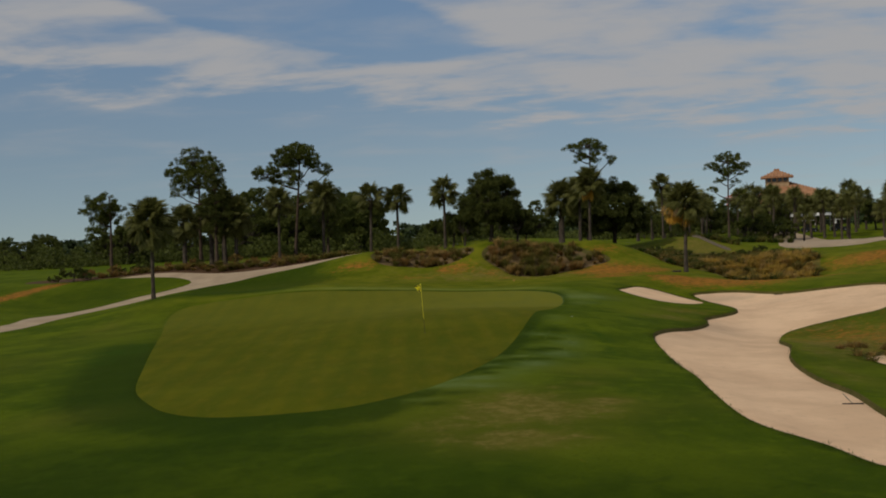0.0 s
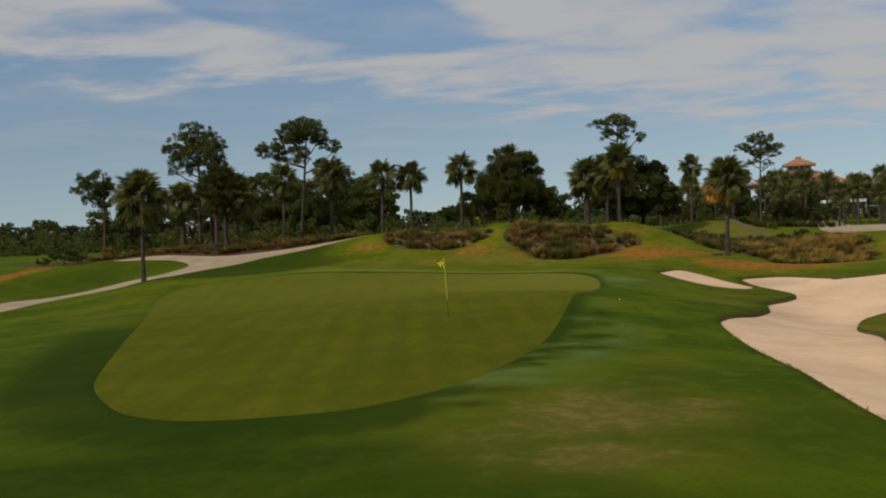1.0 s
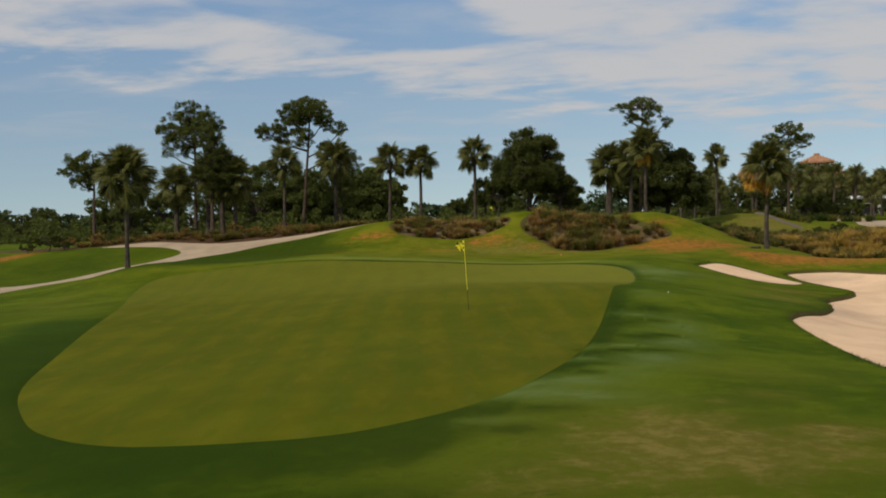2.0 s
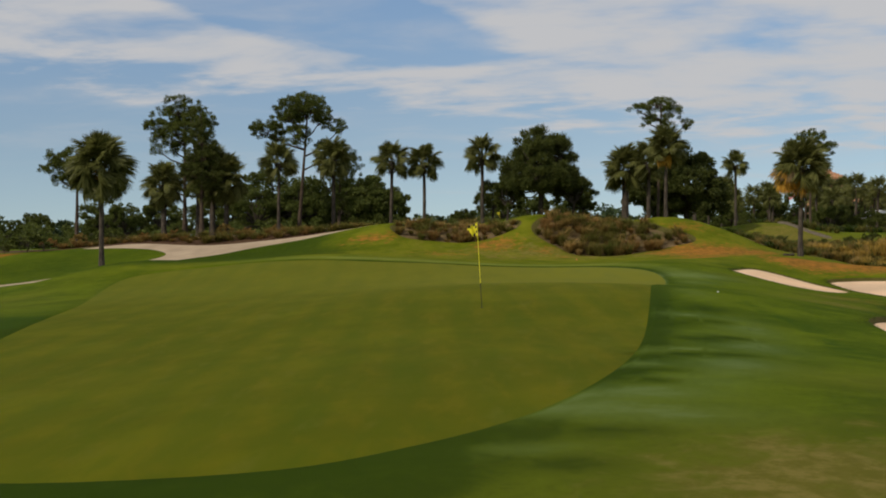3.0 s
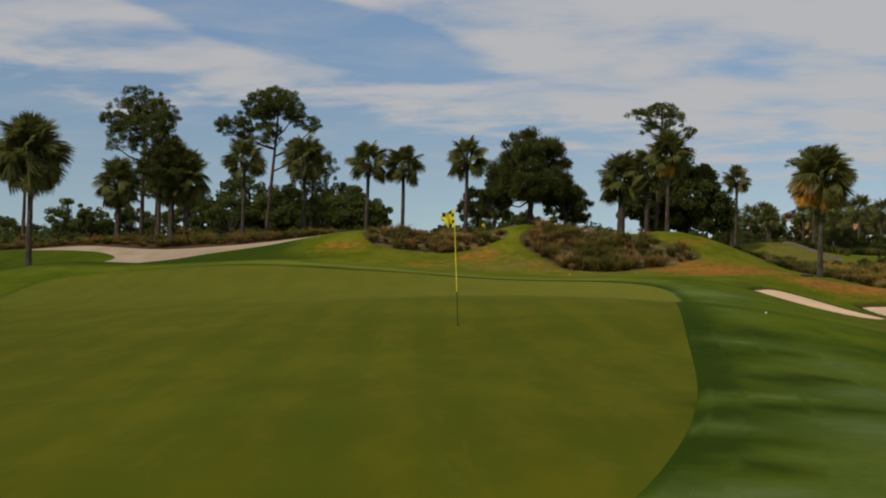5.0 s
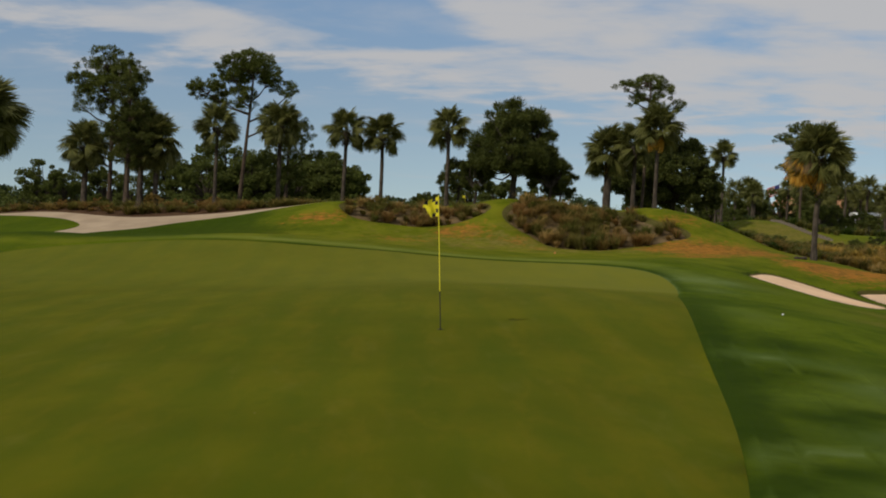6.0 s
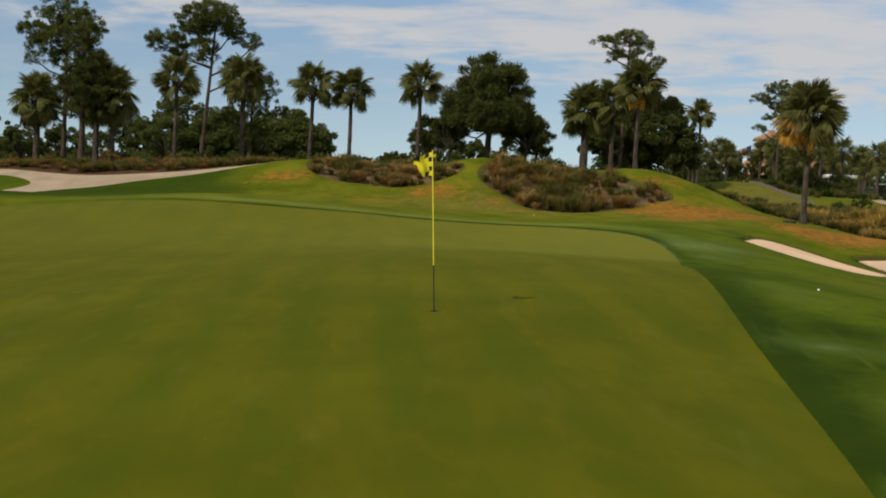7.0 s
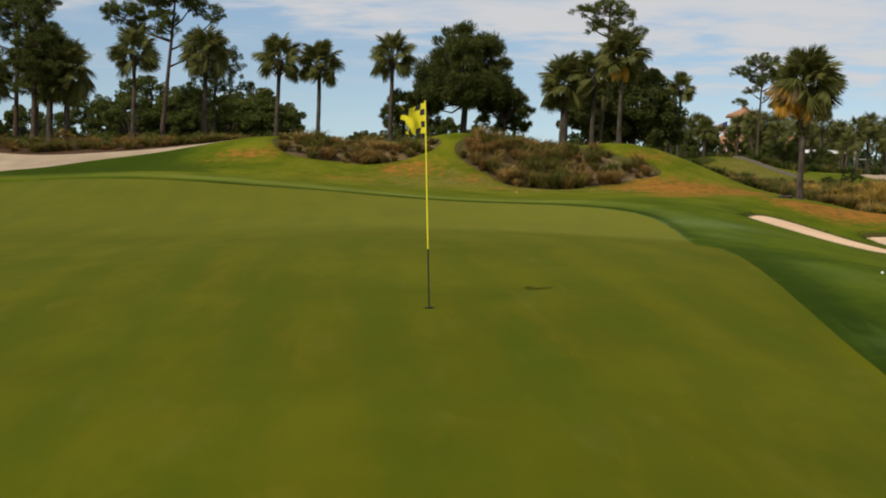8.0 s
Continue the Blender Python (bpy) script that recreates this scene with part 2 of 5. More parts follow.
NATIVE = soil_material("native_ground", (0.09, 0.088, 0.018), (0.17, 0.115, 0.025), (0.05, 0.05, 0.01))
PINE_LEAF = leaf_material("pine_needles", (0.063, 0.084, 0.015), (0.137, 0.152, 0.028), 0.3)
DARK_LEAF = leaf_material("oak_leaves", (0.051, 0.067, 0.015), (0.118, 0.129, 0.029), 0.38)
WOOD_LEAF = leaf_material("wood_leaves", (0.060, 0.077, 0.016), (0.131, 0.149, 0.031), 0.36)
FAR_LEAF = leaf_material("far_wood_leaves", (0.037, 0.060, 0.025), (0.073, 0.100, 0.037), 0.2)
PALM_LEAF = leaf_material("palm_leaves", (0.075, 0.083, 0.020), (0.187, 0.186, 0.053), 0.28, 0.5)
DRY_LEAF = leaf_material("dry_palm_leaves", (0.5, 0.25, 0.03), (0.68, 0.42, 0.07), 0.3, 0.6)
TAN_LEAF = leaf_material("tan_palm_leaves", (0.22, 0.15, 0.07), (0.32, 0.24, 0.12), 0.25, 0.7)
PINE_BARK = bark_material("pine_bark", (0.045, 0.032, 0.023), (0.11, 0.078, 0.055))
PALM_BARK = bark_material("palm_bark", (0.038, 0.03, 0.023), (0.1, 0.08, 0.06), 6.0)
DARK_BARK = bark_material("oak_bark", (0.03, 0.024, 0.018), (0.075, 0.06, 0.045))
REED = leaf_material("tussock_blades", (0.16, 0.11, 0.026), (0.36, 0.25, 0.075), 0.42, 0.7)
GOLD_REED = leaf_material("golden_blades", (0.34, 0.23, 0.04), (0.58, 0.38, 0.08), 0.42, 0.7)
RED_REED = leaf_material("rusty_blades", (0.18, 0.1, 0.03), (0.36, 0.21, 0.065), 0.42, 0.7)
TAN_REED = leaf_material("straw_blades", (0.26, 0.17, 0.05), (0.5, 0.34, 0.12), 0.42, 0.75)
OLIVE_REED = leaf_material("green_blades", (0.075, 0.085, 0.014), (0.17, 0.175, 0.035), 0.42, 0.7)
GREY_REED = leaf_material("olive_blades", (0.09, 0.088, 0.016), (0.215, 0.185, 0.044), 0.42, 0.7)
GRASS_BLADE = leaf_material("rough_blades", (0.025, 0.055, 0.006), (0.065, 0.085, 0.012), 0.25, 0.6)
YELLOW = plain("yellow_paint", (0.72, 0.62, 0.02), (0.85, 0.74, 0.04), 0.4)
BLACK = plain("black_cloth", (0.012, 0.012, 0.012), (0.022, 0.021, 0.02), 0.7)
YELLOW_CLOTH = Nodes("yellow_cloth", 0.7, 0.2).colour((0.85, 0.74, 0.03)).thin((0.8, 0.7, 0.04, 1.0), 0.3).mat
WHITE = plain("white_paint", (0.7, 0.7, 0.68), (0.82, 0.82, 0.8), 0.5)
ROOF_TILE = plain("terracotta_tiles", (0.34, 0.165, 0.08), (0.44, 0.235, 0.12), 0.8, 0, 1.5, 0.4)
STUCCO = plain("ochre_stucco", (0.36, 0.24, 0.13), (0.44, 0.3, 0.17), 0.9, 0, 1.2)
DARK_GLASS = plain("dark_window", (0.02, 0.025, 0.03), (0.035, 0.04, 0.045), 0.1)
CART_PAINT = plain("dark_cart_paint", (0.015, 0.017, 0.025), (0.03, 0.032, 0.04), 0.3)
TIMBER = plain("weathered_timber", (0.14, 0.112, 0.08), (0.27, 0.225, 0.165), 0.9, 0, 5.0, 0.5)
RED_CLOTH = plain("red_cloth", (0.5, 0.03, 0.03), (0.6, 0.05, 0.04), 0.7)
BLUE_CLOTH = plain("blue_cloth", (0.03, 0.04, 0.16), (0.04, 0.05, 0.2), 0.7)
STEEL = plain("grey_steel", (0.35, 0.35, 0.36), (0.45, 0.45, 0.46), 0.4, 0.6)
ORANGE = plain("orange_paint", (0.42, 0.17, 0.04), (0.5, 0.22, 0.06), 0.7)


# ---- shaping helpers ----
def poly_mesh(name, points, faces, materials, slots=None, smooth=False, fields=None):
    """One mesh from arrays of points and of faces with the same number of corners."""
    points, faces = np.asarray(points, float).reshape(-1, 3), np.asarray(faces, int)
    mesh = bpy.data.meshes.new(name)
    count, corners = faces.shape
    mesh.vertices.add(len(points)), mesh.loops.add(count * corners), mesh.polygons.add(count)
    mesh.vertices.foreach_set("co", points.ravel())
    mesh.loops.foreach_set("vertex_index", faces.ravel())
    mesh.polygons.foreach_set("loop_start", np.arange(0, count * corners, corners))
    mesh.polygons.foreach_set("use_smooth", np.full(count, smooth))
    for mat in materials if isinstance(materials, (list, tuple)) else [materials]:
        mesh.materials.append(mat)
    if slots is not None:
        mesh.polygons.foreach_set("material_index", np.asarray(slots, int))
    for key, values in (fields or {}).items():
        mesh.attributes.new(key, "FLOAT", "POINT").data.foreach_set("value", np.asarray(values, float))
    mesh.update(calc_edges=True)
    mesh.validate()
    return mesh


def under(name, mesh, parent, label="", at=None):
    ob = new(name, mesh)
    ob.parent = parent
    if at is not None:
        ob.matrix_basis = at
    return tagged(ob, label)


def part(name, bm, material, parent, label="", at=None, smooth=False):
    mesh = bpy.data.meshes.new(name)
    bm.to_mesh(mesh)
    bm.free()
    for face in mesh.polygons:
        face.use_smooth = smooth
    mesh.materials.append(material)
    return under(name, mesh, parent, label, at)


def box(size, centre=(0, 0, 0), bevel=0.0, bm=None):
    bm = bm or bmesh.new()
    made = bmesh.ops.create_cube(bm, size=1.0, matrix=Matrix.Translation(centre) @ Matrix.Diagonal((*size, 1)))
    if bevel:
        edges = {e for v in made["verts"] for e in v.link_edges}
        bmesh.ops.bevel(bm, geom=list(edges), offset=bevel, segments=2, affect="EDGES")
    return bm


def tube(points, radii, sides=8):
    """Rings along a line of points; returns points and quads."""
    points = [Vector(p) for p in points]
    ring, quads = [], []
    for k, p in enumerate(points):
        way = (points[min(k + 1, len(points) - 1)] - points[max(k - 1, 0)]).normalized()
        side = way.cross(Vector((0.31, 0.95, 0.05))).normalized()
        other = way.cross(side)
        for s in range(sides):
            a = 2 * math.pi * s / sides
            ring.append(p + (side * math.cos(a) + other * math.sin(a)) * radii[k])
    for k in range(len(points) - 1):
        for s in range(sides):
            a, b = k * sides + s, k * sides + (s + 1) % sides
            quads.append((a, b, b + sides, a + sides))
    return [tuple(v) for v in ring], quads


def joined(pieces):
    points, faces = [], []
    for p, f in pieces:
        base = len(points)
        points.extend(p)
        faces.extend(tuple(i + base for i in q) for q in f)
    return points, faces


def loop_curve(knots, steps=5, closed=True):
    """A smooth line through a few knots (Catmull-Rom)."""
    pts, n = [Vector((*k, 0.0)[:3]) for k in knots], len(knots)
    out = []
    for k in range(n if closed else n - 1):
        if closed:
            a, b, c, d = pts[k - 1], pts[k], pts[(k + 1) % n], pts[(k + 2) % n]
        else:
            a, b, c, d = pts[max(k - 1, 0)], pts[k], pts[k + 1], pts[min(k + 2, n - 1)]
        for s in range(steps):
            t = s / steps
            v = 0.5 * (2 * b + (c - a) * t + (2 * a - 5 * b + 4 * c - d) * t * t + (3 * b - a - 3 * c + d) * t ** 3)
            out.append((v.x, v.y))
    if not closed:
        out.append((pts[-1].x, pts[-1].y))
    return out


def inside(px, py, outline):
    px, py = np.asarray(px, float), np.asarray(py, float)
    hit = np.zeros(px.shape, bool)
    for (x1, y1), (x2, y2) in zip(outline, outline[1:] + outline[:1]):
        if y1 == y2:
            continue
        hit ^= ((y1 > py) != (y2 > py)) & (px < (x2 - x1) * (py - y1) / (y2 - y1) + x1)
    return hit


def outset(outline, d):
    """The outline moved outwards by d (inwards: minus)."""
    n = len(outline)
    area = sum(a[0] * b[1] - b[0] * a[1] for a, b in zip(outline, outline[1:] + outline[:1]))
    sign = 1 if area > 0 else -1
    out = []
    for k in range(n):
        (x0, y0), (x1, y1) = outline[k - 1], outline[(k + 1) % n]
        length = math.hypot(x1 - x0, y1 - y0) or 1.0
        out.append((outline[k][0] + sign * d * (y1 - y0) / length, outline[k][1] - sign * d * (x1 - x0) / length))
    return out


LOW, HIGH = -0.33, 1.72
FRONT_SWELLS = [(8, 47, 5, 8, -0.37), (0, 38, 7, 8, 0.1), (-11, 42, 7, 10, -0.13), (30, 48, 12, 14, -1.44), (0, 8, 14, 16, -1.22), (-22, 18, 12, 16, -1.36), (18, 18, 12, 16, -1.08), (18, 38, 8, 9, -0.98), (-34, 44, 12, 14, -0.86)]
MIDDLE_SWELLS = [(-9, 80, 9, 9, 1.04), (-19.5, 81, 4, 6, 0.72), (-28, 82, 6, 9, -0.35), (17, 58, 6, 10, -1.23), (18, 75, 7, 8, -1.12), (9, 76, 5, 6, 0.66), (6, 53, 4, 6, 0.33), (13, 82, 4, 4, 0.34), (0, 57, 7, 9, 0.6), (-28, 68, 12, 16, -0.37), (40, 84, 12, 16, -0.48), (3, 90, 10, 5, -0.11), (-1, 49.5, 4, 4, 0.045), (15.8, 84.6, 2.6, 2.6, 0.3), (24.0, 87.5, 4, 4, -0.6)]
BACK_SWELLS = [(-6, 101, 6, 6, 1.78), (4, 100, 4, 5, 2.07), (14, 101, 5, 5, 1.8), (-13, 109, 7, 7, 1.09), (-24, 114, 9, 8, 1), (-33, 96, 9, 10, -1.15), (22, 99, 6, 6, -0.55), (30, 111, 7, 6, -0.47), (40, 125, 16, 16, -0.04), (60, 100, 14, 20, 0.31), (5, 114, 8, 8, 2.17), (27, 92, 4.5, 5, -1.33), (37.5, 93, 4.5, 6, 0.75), (10, 146, 14, 14, 1.5), (27, 106, 6, 5, -0.44), (54, 148, 18, 18, -1.72), (80, 150, 16, 24, -0.72), (-2, 106, 6, 3.5, 0.59), (8, 106, 6, 4, 0.84), (25.6, 125, 4.5, 6, 1.1), (13.4, 104.2, 2.2, 2.4, 0.3)]


# ---- ground ----
def terrain(x, y):
    """The height of the ground."""
    x, y = np.asarray(x, float), np.asarray(y, float)
    u = np.clip((y - 60) / 70, 0, 1)
    u = u * u * (3 - 2 * u)
    z = LOW * (1 - u) + HIGH * u
    for cx, cy, wide, deep, rise in FRONT_SWELLS + MIDDLE_SWELLS + BACK_SWELLS:
        z = z + rise * np.exp(-((x - cx) / wide) ** 2 - ((y - cy) / deep) ** 2)
    return z


def spots(x, y, rows):
    """Soft patches: centre, half sizes and depth of each."""
    v = np.zeros(np.shape(x))
    for cx, cy, wide, deep, much in rows:
        v = np.maximum(v, much * np.exp(-((x - cx) / wide) ** 2 - ((y - cy) / deep) ** 2))
    return v


GREEN_LINE = loop_curve([(-10.8, 39.2), (-9.4, 35.5), (-8.1, 33.2), (-6.3, 31.9), (-3.7, 31.9), (-2.2, 32.7), (-0.7, 34.4), (0.6, 37.6), (1.9, 42.6), (3.3, 50.1),
                         (4.7, 58.0), (6.3, 65.0), (7.0, 69.0), (6.9, 71.8), (5.6, 74.0), (3.0, 76.5), (-1.4, 77.5), (-6.0, 76.6), (-12.0, 77.0), (-16.0, 76.0), (-17.5, 72.5), (-15.1, 59.8), (-12.1, 45.0)], 5)
TIP_BUNKER = loop_curve([(11.5, 75.6), (12.0, 77.2), (13.2, 79.2), (14.6, 79.0), (16.2, 77.4), (17.0, 76.0), (16.0, 74.6), (13.8, 73.3), (12.3, 74.0)], 5)
MAIN_BUNKER = loop_curve([(17.2, 79.3), (20.1, 79.7), (22.9, 76.6), (26.1, 75.6), (28.6, 75.0), (29.6, 71.0), (26.6, 68.0), (24.1, 62.9), (21.6, 61.8), (19.2, 61.0), (17.4, 59.3), (16.0, 55.5),
                          (14.9, 50.0), (13.2, 44.4), (12.5, 39.2), (12.4, 35.6), (11.6, 30.6), (11.4, 25.0), (9.4, 24.2), (8.6, 26.4), (7.6, 29.0), (7.7, 33.5), (8.0, 37.0), (8.4, 43.0), (8.9, 49.3), (9.5, 51.6),
                          (11.4, 55.4), (13.0, 59.2), (14.2, 62.2), (14.6, 64.4), (17.3, 68.6), (18.1, 72.0), (18.0, 74.8), (17.3, 77.0)], 4)
SIDE_BUNKER = loop_curve([(16.5, 44.6), (17.4, 47.0), (19.8, 48.4), (22.3, 46.0), (21.5, 42.0), (18.0, 41.0)], 5)
PATH_LINE = loop_curve([(-35, 60), (-29, 74), (-28.2, 83), (-26.3, 91), (-24, 95.5), (-21, 98.8), (-18.6, 100.4), (-15.7, 102.4), (-10.8, 102.6), (-7.5, 102.8), (-8.0, 104.6), (-12.3, 104.6),
                        (-16.2, 105), (-20, 105.9), (-26.3, 109.9), (-29.5, 110.8), (-31.5, 110.9), (-29.8, 109.6), (-27.7, 108.6), (-24.6, 106.4), (-22.9, 103.2), (-24.2, 100.3), (-27, 97.8),
                        (-29.5, 93), (-31, 85), (-31.2, 78), (-37.5, 62)], 4)
FIRST_WASTE = loop_curve([(-6.1, 100.2), (-5.5, 97.8), (-4.4, 97.0), (-3.1, 96.9), (-1.5, 96.7), (-0.4, 96.9), (0.7, 97.2), (2.1, 98.0), (2.2, 99.2), (0.8, 102.6), (-1.1, 104.4), (-3.0, 103.4), (-4.6, 101.9)], 5)
SECOND_WASTE = loop_curve([(3.6, 96.4), (3.5, 97.4), (3.9, 98.4), (4.7, 99.6), (6.2, 101.6), (8.2, 104.4), (10.0, 104.0), (11.3, 101.0), (12.2, 98.6), (13.6, 97.0), (13.4, 95.9), (12.1, 95.2), (11.1, 94.3), (9.7, 93.4), (8.0, 91.7), (6.5, 91.8), (5.7, 92.4), (4.9, 94.2), (4.1, 95.4)], 4)
BARE_SAND = [(10.8, 97.0), (12.2, 96.8), (12.5, 98.4), (11.2, 98.9)]
MULCH_BED = loop_curve([(-42, 115), (-33, 112.0), (-26.5, 109.6), (-20, 105.6), (-12, 104.2), (-8.2, 104.4), (-8, 109), (-14, 121), (-28, 125), (-41, 121)], 4)
NATIVE_AREA = loop_curve([(17.4, 111.5), (19.0, 117.0), (22.0, 117.5), (24.6, 113.0), (28.5, 113.2), (32.0, 111.6), (33.6, 107.5), (32.6, 100.0), (31.0, 94.6), (29.4, 90.4), (26.2, 85.6), (23.9, 83.8), (22.4, 85.4), (22.0, 89.5), (21.4, 95.0), (19.6, 97.0), (18.2, 99.6), (17.3, 104.5)], 4)
HOLLOW_FRONT = loop_curve([(23.0, 101.0), (26.5, 104.0), (31.6, 104.0), (32.2, 100.0), (30.6, 94.6), (29.0, 90.4), (26.0, 86.0), (24.0, 84.4), (22.8, 85.8), (22.4, 90.0), (22.0, 95.5)], 4)
BED_STRIP = loop_curve([(-34, 113.4), (-26, 110.9), (-20, 106.8), (-12, 105.4), (-8.5, 105.8), (-8.5, 108.5), (-12, 108.4), (-20, 110.2), (-26, 114.2), (-34, 116)], 3)
TURF_ISLAND = loop_curve([(17.4, 50.5), (19.0, 51.5), (22.5, 52), (25, 49), (25, 44), (22.5, 40.8), (18.6, 40.4), (16.6, 43.0), (16.2, 47)], 4)
EDGE_STRIPS = [loop_curve([(26.4, 130), (27.8, 124), (29.3, 119), (30.9, 119.5), (29.8, 125), (28.2, 131)], 3), loop_curve([(31, 133), (33.6, 124), (35.2, 119.5), (36.6, 120.5), (35.6, 126), (32.8, 134)], 3)]
RIGHT_ROAD = loop_curve([(34, 116), (36.5, 111), (40, 110), (48, 117), (70, 124), (120, 128), (120, 165), (75, 165), (56, 160), (54, 170), (57, 190), (61, 215), (57, 215), (52.5, 190), (49, 170), (45, 150), (39.5, 132)], 4)


def along(x, y, line, wide):
    """A soft stripe along an open line."""
    return np.exp(-(gap_to(x, y, line + line[-2:0:-1]) / wide) ** 2)


def gap_to(x, y, outline):
    """How far each point lies from an outline."""
    best = np.full(np.shape(x), 1e9)
    for (x1, y1), (x2, y2) in zip(outline, outline[1:] + outline[:1]):
        ex, ey = x2 - x1, y2 - y1
        t = np.clip(((x - x1) * ex + (y - y1) * ey) / (ex * ex + ey * ey + 1e-9), 0, 1)
        best = np.minimum(best, np.hypot(x - x1 - t * ex, y - y1 - t * ey))
    return best


def build_ground():
    from mathutils.geometry import delaunay_2d_cdt
    sand_lines = [TIP_BUNKER, MAIN_BUNKER, SIDE_BUNKER]
    wastes = [FIRST_WASTE, SECOND_WASTE]
    loops = [GREEN_LINE, outset(GREEN_LINE, 0.16), outset(GREEN_LINE, 0.5), outset(GREEN_LINE, 1.2), outset(GREEN_LINE, 2.2), outset(GREEN_LINE, 3.4), PATH_LINE, MULCH_BED, NATIVE_AREA, RIGHT_ROAD]
    loops += sand_lines + [outset(line, 0.07) for line in sand_lines] + wastes + [outset(line, 0.3) for line in wastes]
    pts, edges = [], []
    for line in loops:
        base = len(pts)
        pts += line
        edges += [(base + k, base + (k + 1) % len(line)) for k in range(len(line))]
    rng = np.random.default_rng(5)
    taken = np.array(pts)

    def lattice(x0, x1, y0, y1, gap, hole=None):
        gx, gy = np.meshgrid(np.arange(x0, x1, gap), np.arange(y0, y1, gap))
        gx = gx.ravel() + rng.uniform(-0.3, 0.3, gx.size) * gap
        gy = gy.ravel() + rng.uniform(-0.3, 0.3, gy.size) * gap
        if hole:
            keep = (gx < hole[0]) | (gx > hole[1]) | (gy < hole[2]) | (gy > hole[3])
            gx, gy = gx[keep], gy[keep]
        return np.stack([gx, gy], 1)

    near = (-42, 44, 8, 124)
    close = (-4, 9, 26, 52)
    streaked = (-2, 6, 31.4, 50)
    grid = np.concatenate([lattice(*near, 0.9, close), lattice(*close, 0.4, streaked), lattice(*streaked, 0.22), lattice(-120, 130, -40, 260, 4.0, near),
                           lattice(-3000, 3000, -1500, 4000, 120, (-120, 130, -40, 260))])
    gap2 = np.min((grid[:, None, 0] - taken[None, ::2, 0]) ** 2 + (grid[:, None, 1] - taken[None, ::2, 1]) ** 2, axis=1) if len(grid) < 26000 else None
    if gap2 is not None:
        grid = grid[gap2 > 0.12]
    pts += [tuple(p) for p in grid]
    out = delaunay_2d_cdt([Vector(p) for p in pts], edges, [], 0, 1e-4)
    flat = np.array([tuple(v) for v in out[0]])
    tris = np.array([f for f in out[2] if len(f) == 3])
    x, y = flat[:, 0], flat[:, 1]
    z = terrain(x, y)
    z += 0.05 * np.array([noise.noise((a * 0.16, b * 0.16, 0.0)) for a, b in flat]) * (~inside(x, y, GREEN_LINE))
    for line, sink in zip(sand_lines, (0.04, 0.16, 0.16)):
        z[inside(x, y, outset(line, 0.03))] -= sink
        z[inside(x, y, outset(line, -0.9))] -= sink * 0.6
    for line in wastes:
        z[inside(x, y, outset(line, 0.1))] -= 0.2
    z[inside(x, y, outset(NATIVE_AREA, -1.2))] -= 0.1
    fields = {
        "dry": spots(x, y, [(13.8, 92.6, 3.4, 3.6, 1.15), (16.2, 92.6, 2.6, 3.4, 1.05), (13.0, 88, 3.0, 2.8, 0.9), (11.2, 92.6, 1.6, 1.8, 0.9), (17.2, 83.4, 2.6, 3.0, 1.2), (20, 83.4, 3.0, 3.0, 1.15), (22.5, 83, 4, 3.5, 0.9), (-7.4, 97.2, 2.4, 1.6, 0.85), (-3.0, 93.4, 2.4, 0.9, 0.6), (0.8, 95.2, 2.0, 2.0, 0.9), (15.2, 91.4, 2.0, 2.0, 0.8), (3.7, 93.4, 0.9, 1.4, 0.85), (4.9, 91.2, 1.2, 0.8, 0.75), (-2.2, 92.9, 2.6, 0.7, 0.55), (13.2, 98.8, 1.2, 1.0, 0.85),
                           (14, 99, 3, 2.5, 0.55), (20, 56, 4, 6, 0.65), (22, 47, 5, 6, 0.8), (30, 60, 8, 12, 0.7), (35, 92.5, 5, 5, 1.0), (27, 84, 5, 2.5, 0.7), (22, 45, 4, 5, 1.0),
                           (-33, 113, 6, 1, 0.5), (-13, 104, 4, 1, 0.3), (15, 68, 2.5, 3, 0.45), (-22, 82, 3, 3, 0.35), (-12, 90, 5, 3, 0.2)]),
        "thin": spots(x, y, [(22, 52, 6, 9, 0.95), (17.6, 52, 2.6, 8, 1.0), (17.6, 55, 2.4, 5, 0.85), (15.4, 47, 1.6, 5, 0.8), (19.5, 60, 3, 1.6, 0.8), (13.9, 40, 1.2, 4, 0.7), (5, 92.5, 15, 5.5, 0.85), (-14, 92, 6, 5, 0.3), (26, 117, 5, 9, 1.0), (-4.5, 95.5, 3.0, 2.0, 0.6), (2.5, 94.5, 2.0, 2.6, 0.6), (6.5, 90, 4, 2, 0.5), (13, 94.5, 3.5, 3, 0.7), (18, 93, 3, 4, 0.7), (26, 84, 6, 3, 0.8), (11.5, 64, 2.0, 3, 0.5), (24, 56, 6, 8, 0.6), (1.9, 30.6, 2.7, 3.1, 1.0), (-0.3, 28.4, 1.8, 1.6, 0.7), (4.0, 34.4, 0.8, 0.8, 0.7), (-21, 70, 1.6, 5, 0.6), (-11.5, 34, 2, 2, 0.5), (4.6, 37.5, 1.4, 2.0, 0.5), (0.4, 29.5, 2.5, 2.0, 0.7), (14.5, 66.5, 1.2, 1.2, 0.8), (-19, 66, 4, 6, 0.4), (-22, 50, 5, 6, 0.4), (7.2, 31.5, 1.5, 2, 0.3), (10.5, 71, 1.5, 2, 0.4)]),
        "darkening": spots(x, y, [(4.3, 52.5, 0.5, 3.0, 0.7), (6.4, 60, 0.8, 3, 0.6), (-15.5, 52, 2.4, 10, 0.7), (11, 60.5, 4, 1.2, 0.5), (-5, 29, 7, 1.6, 0.3), (5.2, 33.6, 0.7, 3.0, 0.6)]),
    }
